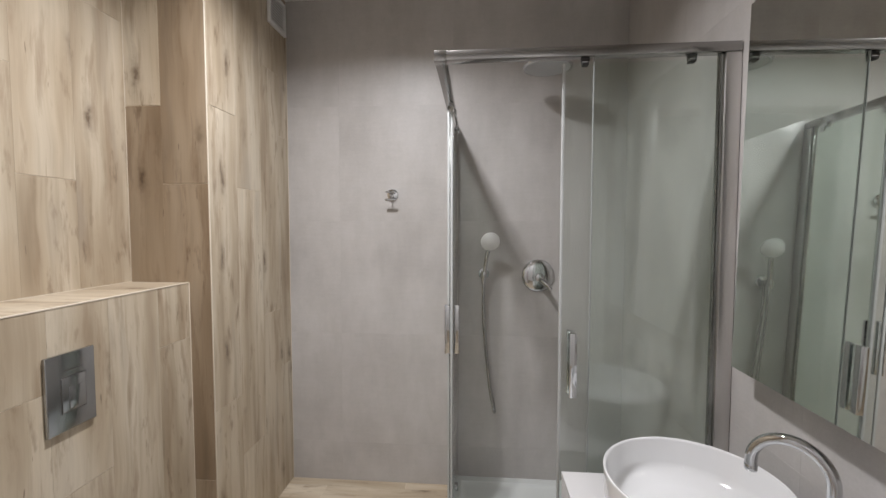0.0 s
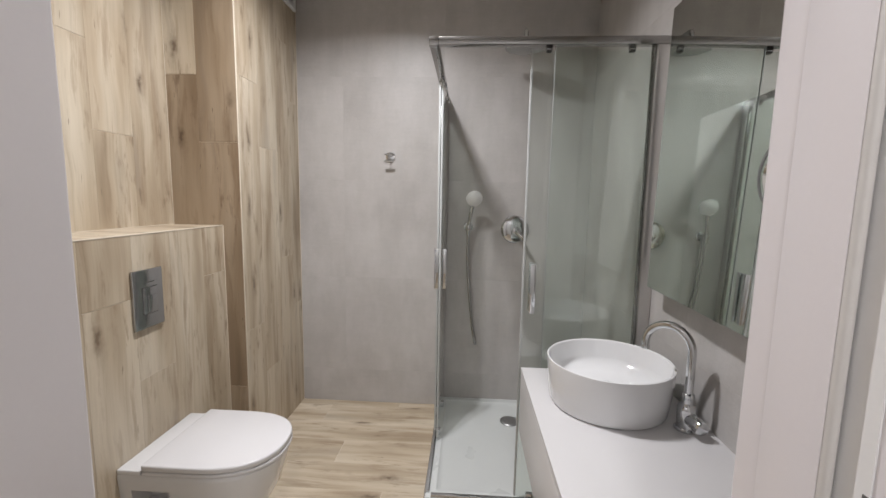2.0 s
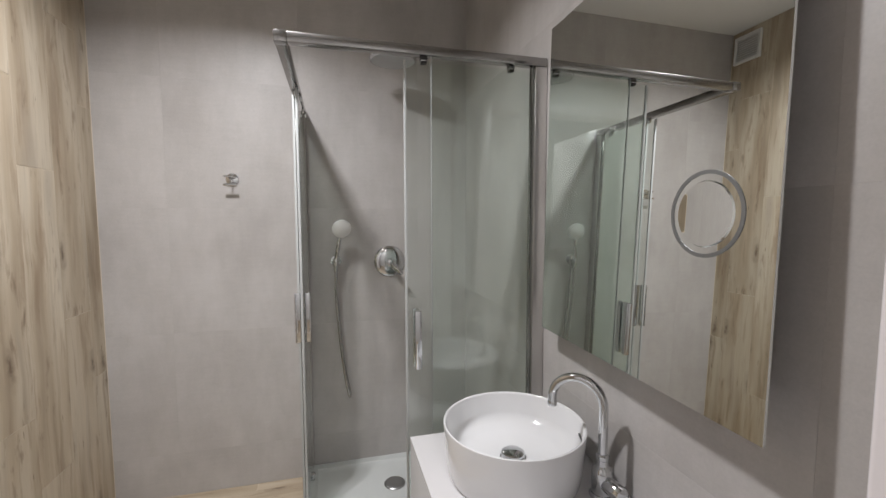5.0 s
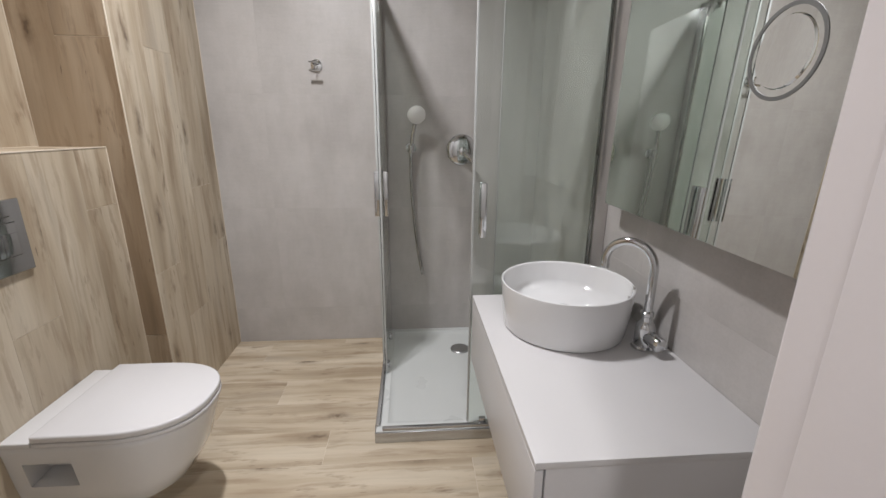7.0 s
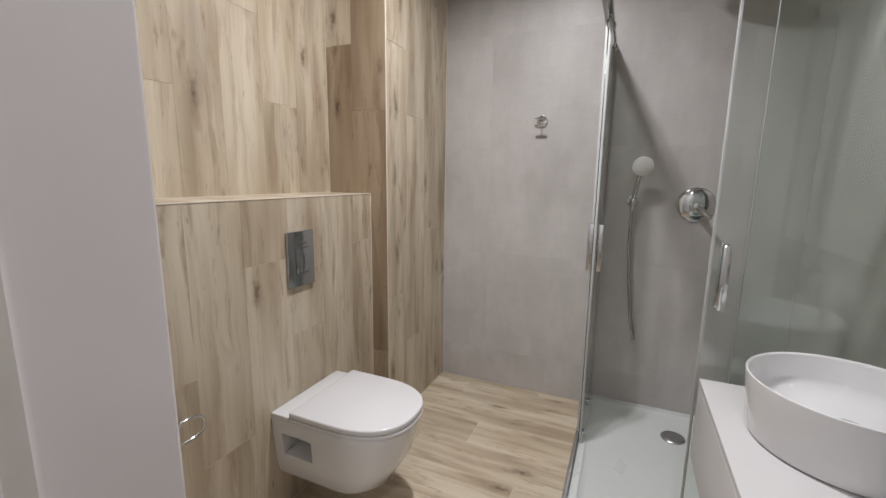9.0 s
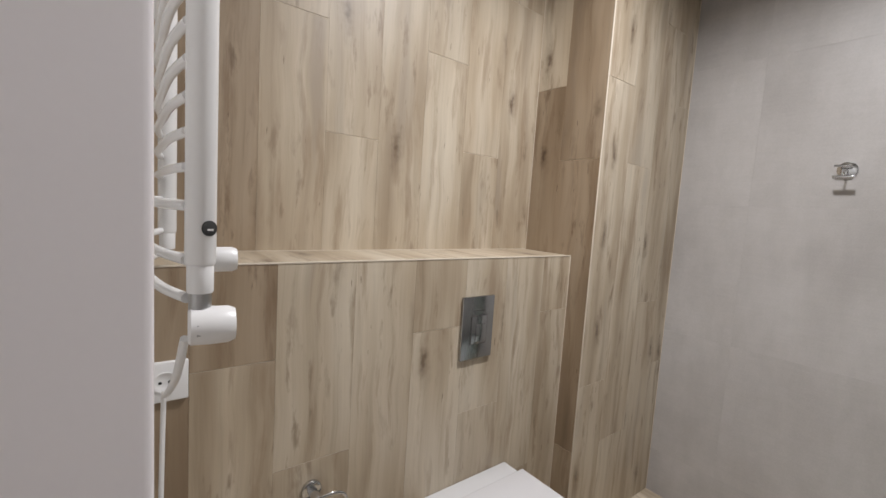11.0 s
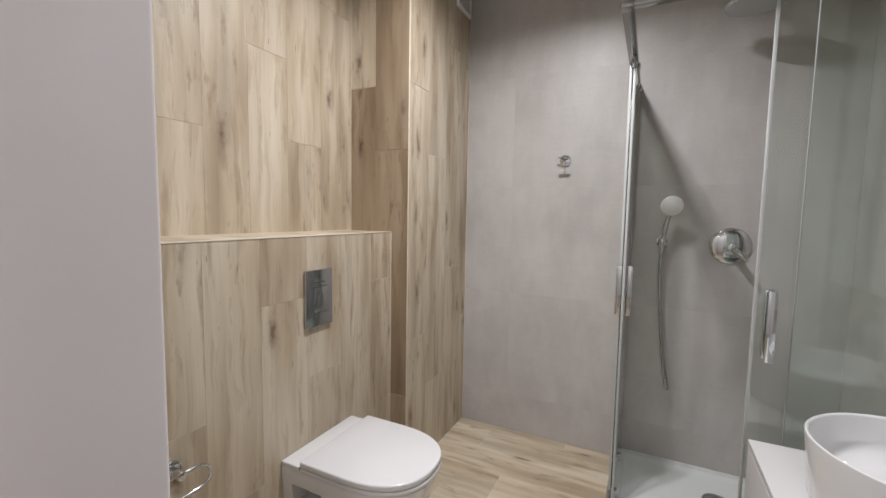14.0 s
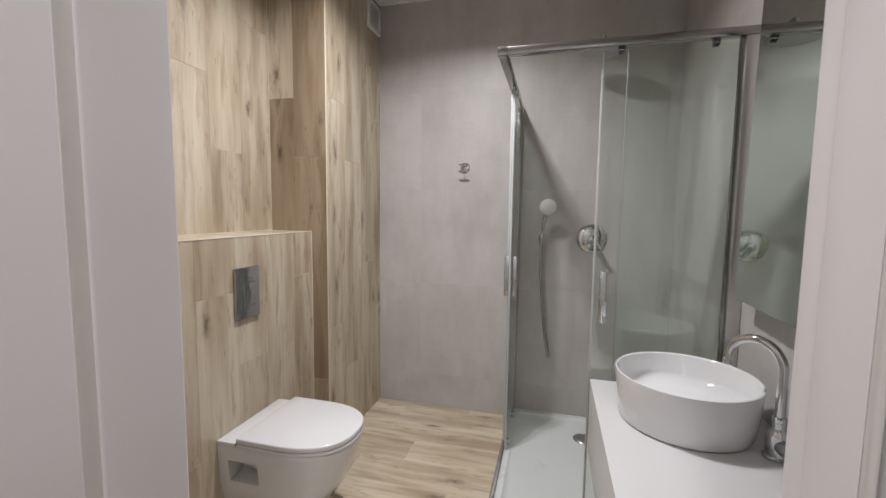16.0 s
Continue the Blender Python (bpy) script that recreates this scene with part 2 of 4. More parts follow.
# ---- mesh helpers ----
def finish(name, bm, material, parent=None, label="", smooth=True):
    bmesh.ops.recalc_face_normals(bm, faces=bm.faces)
    me = bpy.data.meshes.new(name)
    bm.to_mesh(me)
    bm.free()
    me.materials.append(material)
    if smooth and len(me.polygons):
        me.set_sharp_from_angle(angle=0.7)
    ob = new(name, me)
    if parent:
        ob.parent = parent
    return tagged(ob, label)


def part(name, bm, material, parent, label=""):
    return finish(name, bm, material, parent, label)


def thing(name, at, label, category, group="", kind=""):
    ob = new(name)
    ob.empty_display_size = 0.05
    ob.location = at
    bpy.context.view_layer.update()
    return tagged(ob, label, category, group, kind)


def box(x0, x1, y0, y1, z0, z1, bevel=0.0, seg=2):
    bm = bmesh.new()
    bmesh.ops.create_cube(bm, size=1.0)
    for v in bm.verts:
        v.co = Vector((x0 + (v.co.x + 0.5) * (x1 - x0), y0 + (v.co.y + 0.5) * (y1 - y0), z0 + (v.co.z + 0.5) * (z1 - z0)))
    if bevel:
        bmesh.ops.bevel(bm, geom=bm.edges[:], offset=bevel, segments=seg, affect="EDGES", profile=0.5)
    return bm


def join(*bms):
    """Join several bmeshes of one part."""
    out = bms[0]
    for b in bms[1:]:
        me = bpy.data.meshes.new("tmp")
        b.to_mesh(me)
        b.free()
        out.from_mesh(me)
        bpy.data.meshes.remove(me)
    return out


def moved(bm, m):
    bmesh.ops.transform(bm, matrix=m, verts=bm.verts)
    return bm


def lathe(profile, n=48):
    """Turn (r, z) pairs round the z axis."""
    bm = bmesh.new()
    rings = []
    for r, z in profile:
        if r < 1e-6:
            rings.append([bm.verts.new((0, 0, z))])
        else:
            rings.append([bm.verts.new((r * math.cos(2 * math.pi * i / n), r * math.sin(2 * math.pi * i / n), z)) for i in range(n)])
    for a, b in zip(rings, rings[1:]):
        for i in range(n):
            j = (i + 1) % n
            if len(a) == 1 and len(b) == 1:
                continue
            if len(a) == 1:
                bm.faces.new((a[0], b[j], b[i]))
            elif len(b) == 1:
                bm.faces.new((a[i], a[j], b[0]))
            else:
                bm.faces.new((a[i], a[j], b[j], b[i]))
    bm.normal_update()
    for f in bm.faces:
        f.smooth = abs(f.normal.z) < 0.9999
    return bm


def rod(r, length, bevel=0.0, n=24):
    """A closed round bar along +z from the origin."""
    b = bevel or min(r, length) * 0.12
    return lathe(((0, 0), (r - b, 0), (r - b * 0.3, b * 0.3), (r, b), (r, length - b), (r - b * 0.3, length - b * 0.3), (r - b, length), (0, length)), n)


def aim(at, way):
    """A pose at a place whose z points along way."""
    return Matrix.Translation(at) @ Vector(way).to_track_quat("Z", "Y").to_matrix().to_4x4()


def smooth_path(points, steps=8):
    pts = [Vector(p) for p in points]
    out = []
    for i in range(len(pts) - 1):
        p0, p1, p2, p3 = pts[max(i - 1, 0)], pts[i], pts[i + 1], pts[min(i + 2, len(pts) - 1)]
        for k in range(steps):
            t = k / steps
            out.append(0.5 * ((2 * p1) + (p2 - p0) * t + (2 * p0 - 5 * p1 + 4 * p2 - p3) * t * t + (3 * p1 - p0 - 3 * p2 + p3) * t ** 3))
    out.append(pts[-1])
    return out


def tube(path, r, n=16, ripple=0.0):
    """A round tube along a path of points, closed at both ends."""
    bm = bmesh.new()
    rings, up = [], None
    for i, p in enumerate(path):
        d = (path[min(i + 1, len(path) - 1)] - path[max(i - 1, 0)]).normalized()
        if up is None:
            up = d.orthogonal().normalized()
        up = (up - d * up.dot(d)).normalized()
        side = d.cross(up)
        rr = r + (ripple if i % 2 else 0)
        rings.append([bm.verts.new(p + rr * (math.cos(2 * math.pi * k / n) * up + math.sin(2 * math.pi * k / n) * side)) for k in range(n)])
    for a, b in zip(rings, rings[1:]):
        for k in range(n):
            bm.faces.new((a[k], a[(k + 1) % n], b[(k + 1) % n], b[k])).smooth = True
    bm.faces.new(rings[0])
    bm.faces.new(rings[-1])
    return bm


def prism(outline, z0, z1, bevel=0.0):
    """An upright slab on a closed outline of (x, y)."""
    bm = bmesh.new()
    lo = [bm.verts.new((x, y, z0)) for x, y in outline]
    hi = [bm.verts.new((x, y, z1)) for x, y in outline]
    n = len(lo)
    bm.faces.new(lo)
    bm.faces.new(hi)
    for i in range(n):
        bm.faces.new((lo[i], lo[(i + 1) % n], hi[(i + 1) % n], hi[i])).smooth = n > 6
    if bevel:
        bmesh.ops.recalc_face_normals(bm, faces=bm.faces)
        rim = [e for e in bm.edges if len(e.link_faces) == 2 and e.calc_face_angle() > 1.0]
        bmesh.ops.bevel(bm, geom=rim, offset=bevel, segments=3, affect="EDGES", profile=0.5)
    return bm


# ---- structure: floor, walls, ceiling ----
def structure(name, bm, material, label, category):
    return tagged(finish(name, bm, material, None, "", False), label, category, "", "structure")


T = 0.0012  # thickness of the cladding
floor = structure("floor", box(X_WEST - 0.2, X_EAST + 0.2, Y_SOUTH - 0.10, Y_NORTH + 0.2, -0.2, -T), GROUT, "oak-look porcelain plank floor with beige joints", "floor")
ceiling = structure("ceiling", box(X_WEST - 0.2, X_EAST + 0.2, Y_HALL, Y_NORTH + 0.2, Z_CEIL, Z_CEIL + 0.15), PLASTER, "plain white painted ceiling", "ceiling")
wall_north = structure("wall_north", box(X_WEST - 0.2, X_EAST + 0.2, Y_NORTH + T, Y_NORTH + 0.2, -0.2, Z_CEIL), GROUT_GREY, "far wall in large grey cement-look tiles", "wall")
wall_east = structure("wall_east", box(X_EAST + T, X_EAST + 0.2, Y_HALL, Y_NORTH + T, -0.2, Z_CEIL), GROUT_GREY, "side wall in large grey cement-look tiles", "wall")
wall_west = structure("wall_west", box(X_WEST - 0.2, X_WEST - T, Y_HALL, Y_NORTH + T, -0.2, Z_CEIL), GROUT, "wall clad in upright oak-look porcelain planks", "wall")
pier = structure("wall_pier", box(X_WEST - T, X_PIER - T, Y_PIER + T, Y_NORTH + T, -T, Z_CEIL), GROUT, "projecting pier clad in oak-look planks", "wall")
cistern_box = structure("wall_cistern_box", box(X_WEST - T, X_BOX - T, Y_SOUTH, Y_PIER + T, -T, Z_LEDGE - T), GROUT, "half-height boxed wall with ledge in oak-look planks", "wall")
bm = join(box(X_WEST - T, DOOR_L - 0.012, Y_HALL + 0.02, Y_SOUTH, -0.2, Z_CEIL), box(DOOR_R + 0.012, X_EAST + T, Y_HALL + 0.02, Y_SOUTH, -0.2, Z_CEIL), box(DOOR_L - 0.012, DOOR_R + 0.012, Y_HALL + 0.02, Y_SOUTH, DOOR_H + 0.012, Z_CEIL))
wall_south = structure("wall_south", bm, PLASTER, "white painted wall around the doorway", "wall")
hall_floor = structure("floor_hall", box(-1.2, 2.4, -1.2, Y_SOUTH - 0.10, -0.2, -0.002), speckled("pale_boards", (0.36, 0.29, 0.21), 0.45, 30.0, 0.15), "pale wooden floor of the hall outside", "floor")
hall = join(box(-1.3, -1.2, -1.2, Y_HALL + 0.02, -0.2, Z_CEIL), box(2.4, 2.5, -1.2, Y_HALL + 0.02, -0.2, Z_CEIL), box(-1.3, 2.5, -1.3, -1.2, -0.2, Z_CEIL), box(-1.3, X_WEST - 0.2, Y_HALL + 0.02, Y_HALL + 0.12, -0.2, Z_CEIL), box(X_EAST + 0.2, 2.5, Y_HALL + 0.02, Y_HALL + 0.12, -0.2, Z_CEIL))
structure("wall_hall", hall, PLASTER, "white painted walls of the hall outside", "wall")
structure("ceiling_hall", box(-1.3, 2.5, -1.3, Y_HALL, Z_CEIL + 0.002, Z_CEIL + 0.15), PLASTER, "white painted hall ceiling", "ceiling")


# ---- door frame and open door ----
def door_frame():
    fr = thing("door_frame", ((DOOR_L + DOOR_R) / 2, 0.69, 0), "white door frame with rebate, gasket and rounded casing", "door frame", "", "structure")
    inv = Matrix.Translation(-fr.location)

    def add(name, bm, material, label=""):
        return part(name, moved(bm, inv), material, fr, label)
    ys, yh = Y_SOUTH + 0.041, Y_HALL
    for s, x, yb in ((-1, DOOR_L, 0.634), (1, DOOR_R, 0.653)):
        a, b = sorted((x, x + s * 0.014))
        add("lining", box(a, b, yb, Y_SOUTH + 0.002 if s > 0 else ys + 0.0006, 0, DOOR_H, 0.0008 if s > 0 else 0.0065, 2 if s > 0 else 4), DOORWHITE)
        a, b = (x + 0.0135, x + 0.028) if s > 0 else (x - 0.028, x - 0.006)
        add("rebate", box(a, b, yh - 0.010 if s > 0 else yb - 0.0165, yb + (0.004 if s > 0 else 0.002), 0, DOOR_H + 0.012, 0.0012), DOORWHITE)
        if s < 0:
            add("gasket", box(x - 0.0065, x - 0.0018, yb - 0.0200, yb + 0.004, 0, DOOR_H, 0.0016, 3), GASKET, "pale flat door gasket")
        else:
            add("gasket", moved(rod(0.005, DOOR_H, 0.001, 10), Matrix.Translation((x + s * (0.005 if s > 0 else 0.0025), yb - 0.003, 0))), GASKET, "pale rubber door gasket")
        a, b = sorted((x + s * 0.0012, x + s * 0.070))
        add("casing", box(a, b, Y_SOUTH - 0.006, ys, 0, DOOR_H + 0.06, 0.005, 3), DOORWHITE)
        a, b = sorted((x + s * (0.029 if s > 0 else 0.050), x + s * 0.095))
        add("casing", box(a, b, yh - 0.014, yh + 0.0195, 0, DOOR_H + 0.08, 0.004, 3), DOORWHITE)
    add("lining", box(DOOR_L, DOOR_R, yb, Y_SOUTH + 0.002, DOOR_H, DOOR_H + 0.0115, 0.001), DOORWHITE)
    add("casing", box(DOOR_L, DOOR_R, Y_SOUTH + 0.0025, ys - 0.001, DOOR_H + 0.002, DOOR_H + 0.06, 0.003), DOORWHITE)
    add("casing", box(DOOR_L - 0.028, DOOR_R + 0.028, yh - 0.014, yh + 0.0195, DOOR_H + 0.0125, DOOR_H + 0.08, 0.003), DOORWHITE)
    xs = DOOR_R + 0.0125
    add("strike_plate", box(xs - 0.001, xs + 0.002, 0.609, 0.624, 0.946, 1.000, 0.0006), DARKSTEEL, "dark steel strike plate")
    add("strike_plate", box(xs - 0.001, xs + 0.002, 0.609, 0.624, 1.036, 1.074, 0.0006), DARKSTEEL, "dark steel strike plate")
    return fr


door_frame()


def open_door():
    d = thing("door_1", (DOOR_L - 0.004, 0.59, 0.008), "white flush door standing open into the hall", "door", "", "structure")
    part("leaf", box(-0.042, 0.0012, -0.80, 0.0265, 0, DOOR_H - 0.002, 0.002), DOORWHITE, d)
    for z in (0.25, 1.75):
        part("hinge", moved(rod(0.007, 0.09, 0.001, 12), Matrix.Translation((-0.048, -0.012, z))), STEEL, d, "steel hinge")
    return d


open_door()

# ---- lamps ----
for (x, y, z), watts in zip(LAMPS, LAMP_W):
    d = thing("downlight", (x, y, Z_CEIL), "small recessed round ceiling downlight, switched on", "lamp", "bathroom downlights")
    part("trim_ring", lathe(((0.041, 0.0), (0.041, -0.012), (0.043, -0.014), (0.047, -0.012), (0.049, 0.0)), 40), SATIN, d, "short satin trim ring")
    part("baffle", lathe(((0.0405, 0.0), (0.0405, -0.0115), (0.0395, -0.0115), (0.0395, 0.0)), 40), RUBBER, d, "black inner baffle")
    part("lens", lathe(((0, -0.002), (0.0335, -0.002), (0.0335, 0.0), (0, 0.0)), 32), BULB, d, "lit led lens")
    light = bpy.data.lights.new("spot_light", "AREA")
    light.shape, light.size, light.energy, light.color = "DISK", 0.065, watts, LAMP_COLOUR
    light.spread = radians(LAMP_SPREAD)
    new("spot_light", light).location = (x, y, z)
# unseen hall lamp, form and place assumed, added to light door and jambs
added_hall_lamp = thing("added_hall_lamp", (0.78, -0.45, Z_CEIL), "unseen hall ceiling lamp, added to light the door and jambs", "lamp")
part("base", lathe(((0, 0), (0.11, 0), (0.11, -0.02), (0, -0.02)), 40), PLASTIC, added_hall_lamp)
part("diffuser", lathe(((0.105, -0.0205), (0.105, -0.035), (0.09, -0.05), (0, -0.056)), 40), BULB, added_hall_lamp, "lit white diffuser")
added_hall_light = bpy.data.lights.new("added_hall_light", "AREA")
added_hall_light.shape, added_hall_light.size, added_hall_light.energy, added_hall_light.color = "DISK", 0.22, HALL_W, LAMP_COLOUR
new("added_hall_light", added_hall_light).location = (0.78, -0.45, Z_CEIL - 0.06)


# ---- shower cabin ----
CX, CY = 0.545, 1.90


def shower_tray():
    t = thing("shower_tray", ((CX + X_EAST) / 2, (CY + Y_NORTH) / 2, 0), "low square white acrylic shower tray", "shower tray")
    inv = Matrix.Translation(-t.location)
    x0, x1, y0, y1 = CX + 0.004, X_EAST, CY + 0.004, Y_NORTH
    bm = bmesh.new()
    def ring(i, z):
        return [bm.verts.new(p) for p in ((x0 + i, y0 + i, z), (x1 - i, y0 + i, z), (x1 - i, y1 - i, z), (x0 + i, y1 - i, z))]
    rr = [ring(0, 0), ring(0, 0.052), ring(0.004, 0.056), ring(0.045, 0.056), ring(0.052, 0.050), ring(0.075, 0.042)]
    bm.faces.new(rr[0])
    for a, b in zip(rr, rr[1:]):
        for i in range(4):
            bm.faces.new((a[i], a[(i + 1) % 4], b[(i + 1) % 4], b[i]))
    bm.faces.new(rr[-1])
    part("basin_floor", moved(bm, inv), TRAY, t)
    d = part("drain_cover", moved(lathe(((0, 0.052), (0.035, 0.052), (0.048, 0.050), (0.052, 0.046), (0.052, 0.0425), (0, 0.0425)), 40), Matrix.Translation((0.968 - t.location.x, 2.565 - t.location.y, 0))), STEEL, t, "round brushed steel drain cover")
    return t


shower_tray()


def shower_cabin():
    c = thing("shower_cabin", (CX, CY, 0.05), "corner shower cabin, clear glass, aluminium rails, both doors slid open", "shower cabin")
    inv = Matrix.Translation(-c.location)

    def add(name, bm, material, parent=c, label=""):
        return part(name, moved(bm, inv), material, parent, label)
    zt0, zt1 = 1.870, 1.899
    # top rails, their corner piece, bottom rails
    add("top_rail", box(CX + 0.034, X_EAST - 0.002, CY, CY + 0.034, zt0, zt1, 0.003), ALU)
    add("top_rail", box(CX, CX + 0.034, CY + 0.034, Y_NORTH - 0.002, zt0, zt1, 0.003), ALU)
    add("corner_block", box(CX - 0.001, CX + 0.035, CY - 0.001, CY + 0.035, zt0 - 0.002, zt1 + 0.001, 0.002), ALU, c, "square corner cap of the rail")
    add("bottom_rail", join(box(CX, X_EAST - 0.002, CY - 0.002, CY + 0.026, 0.0, 0.050, 0.004), box(CX + 0.03, X_EAST - 0.002, CY + 0.005, CY + 0.022, 0.049, 0.066, 0.002)), SATIN, c, "pale satin aluminium bottom rail")
    add("bottom_rail", join(box(CX - 0.002, CX + 0.026, CY + 0.027, Y_NORTH - 0.002, 0.0, 0.050, 0.004), box(CX + 0.005, CX + 0.022, CY + 0.03, Y_NORTH - 0.002, 0.049, 0.066, 0.002)), SATIN, c, "pale satin aluminium bottom rail")
    # wall profiles
    pr = add("wall_profile", box(X_EAST - 0.045, X_EAST - 0.001, CY + 0.002, CY + 0.030, 0.05, zt0, 0.003), PROFILE, c, "broad matt aluminium wall profile")
    add("glazing_channel", box(X_EAST - 0.058, X_EAST - 0.0445, CY + 0.010, CY + 0.024, 0.05, zt0, 0.002), ALU, pr, "bright channel that holds the pane")
    pr = add("wall_profile", box(CX + 0.002, CX + 0.030, Y_NORTH - 0.045, Y_NORTH - 0.001, 0.05, zt0, 0.003), PROFILE, c, "broad matt aluminium wall profile")
    add("glazing_channel", box(CX + 0.010, CX + 0.024, Y_NORTH - 0.058, Y_NORTH - 0.0445, 0.05, zt0, 0.002), ALU, pr, "bright channel that holds the pane")
    # front: fixed pane and sliding door behind it
    xf, xd = 1.009, 0.928
    add("fixed_pane", box(xf, X_EAST - 0.050, CY + 0.006, CY + 0.012, 0.062, zt0 + 0.004), GLASS, c, "clear fixed glass pane")
    add("edge_strip", box(xf - 0.0012, xf + 0.0012, CY + 0.0052, CY + 0.0128, 0.066, zt0 - 0.001, 0.0006), EDGE)
    dp = add("sliding_door", box(xd, xd + 0.43, CY + 0.024, CY + 0.030, 0.070, zt0 - 0.012), GLASS, c, "clear sliding glass door")
    add("edge_strip", box(xd - 0.005, xd + 0.003, CY + 0.0225, CY + 0.0315, 0.070, zt0 - 0.012, 0.001), SEAL, dp, "slim polished edge profile")
    for x in (xd + 0.06, xd + 0.36):
        add("roller", join(box(x - 0.011, x + 0.011, CY + 0.016, CY + 0.036, zt0 - 0.010, zt0 + 0.002, 0.002), box(x - 0.009, x + 0.009, CY + 0.015, CY + 0.037, zt0 - 0.020, zt0 - 0.013, 0.002)), RUBBER, dp, "dark roller block")
        add("roller_clip", box(x - 0.010, x + 0.010, CY + 0.0145, CY + 0.0375, zt0 - 0.0135, zt0 - 0.0095, 0.001), CHROME, dp, "thin chrome roller clip")
        add("roller", box(x - 0.014, x + 0.014, CY + 0.018, CY + 0.036, 0.060, 0.084, 0.003), CHROME, dp, "small lower roller")
    for y0, y1 in ((CY - 0.004, CY + 0.0215), (CY + 0.0335, CY + 0.058)):
        add("handle", join(box(xd + 0.026, xd + 0.040, y0 + 0.004, y1, 0.865, 1.060, 0.002), box(xd + 0.022, xd + 0.044, y0, y0 + 0.005, 0.865, 1.060, 0.002)), CHROME, dp, "chrome bar handle")
    # side: fixed pane and sliding door
    yf, yd = 2.400, 2.318
    add("fixed_pane", box(CX + 0.006, CX + 0.012, yf, Y_NORTH - 0.050, 0.062, zt0 + 0.004), GLASS, c, "clear fixed glass pane")
    add("edge_strip", box(CX + 0.0045, CX + 0.0135, yf - 0.004, yf + 0.002, 0.066, zt0 - 0.001, 0.001), SEAL)
    dq = add("sliding_door", box(CX + 0.024, CX + 0.030, yd, yd + 0.43, 0.070, zt0 - 0.012), GLASS, c, "clear sliding glass door")
    add("edge_strip", box(CX + 0.0225, CX + 0.0315, yd - 0.005, yd + 0.003, 0.070, zt0 - 0.012, 0.001), SEAL, dq, "slim polished edge profile")
    for y in (yd + 0.06, yd + 0.36):
        add("roller", join(box(CX + 0.014, CX + 0.036, y - 0.016, y + 0.016, zt0 - 0.024, zt0 + 0.002, 0.003), box(CX + 0.036, CX + 0.044, y - 0.012, y + 0.012, zt0 - 0.04, zt0 - 0.012, 0.002)), CHROME, dq, "roller block")
        add("roller", box(CX + 0.018, CX + 0.040, y - 0.014, y + 0.014, 0.060, 0.090, 0.003), CHROME, dq, "small lower roller")
    for x0, x1 in ((CX - 0.004, CX + 0.0215), (CX + 0.0335, CX + 0.058)):
        add("handle", join(box(x0, x1, yd + 0.026, yd + 0.040, 0.855, 1.058, 0.002), box(x0 if x0 < CX else x1 - 0.005, x0 + 0.005 if x0 < CX else x1, yd + 0.018, yd + 0.048, 0.855, 1.058, 0.002)), CHROME, dq, "chrome bar handle")
    return c


shower_cabin()


def rain_shower():
    hx, hy, hz, wx, wz = 0.985, 2.580, 2.088, 1.000, 2.182
    s = thing("rain_shower", (wx, Y_NORTH, wz), "round chrome rain shower head on a straight wall arm", "shower head")
    inv = Matrix.Translation(-s.location)
    part("escutcheon", moved(rod(0.030, 0.010, 0.002, 32), inv @ aim((wx, Y_NORTH, wz), (0, -1, 0))), CHROME, s)
    part("arm", moved(tube(smooth_path([(wx, Y_NORTH - 0.003, wz), (wx - 0.004, 2.74, wz), (hx + 0.004, hy + 0.050, wz - 0.001), (hx, hy + 0.014, wz - 0.004), (hx, hy, wz - 0.020), (hx, hy, hz + 0.036)], 6), 0.0115, 16), inv), CHROME, s)
    part("ball_joint", moved(lathe(((0, 0.024), (0.014, 0.024), (0.019, 0.032), (0.019, 0.046), (0.014, 0.052), (0, 0.052)), 32), inv @ Matrix.Translation((hx, hy, hz))), CHROME, s)
    part("head", moved(lathe(((0, 0.0), (0.104, 0.0), (0.109, 0.002), (0.111, 0.006), (0.107, 0.010), (0.05, 0.016), (0.024, 0.022), (0.016, 0.028), (0, 0.028)), 56), inv @ Matrix.Translation((hx, hy, hz))), CHROME, s, "round chrome rain disc")
    part("nozzle_plate", moved(lathe(((0, -0.0015), (0.097, -0.0015), (0.100, -0.0004), (0.100, 0.0004), (0, 0.0004)), 56), inv @ Matrix.Translation((hx, hy, hz))), FACE, s, "pale grey nozzle face")
    return s


rain_shower()


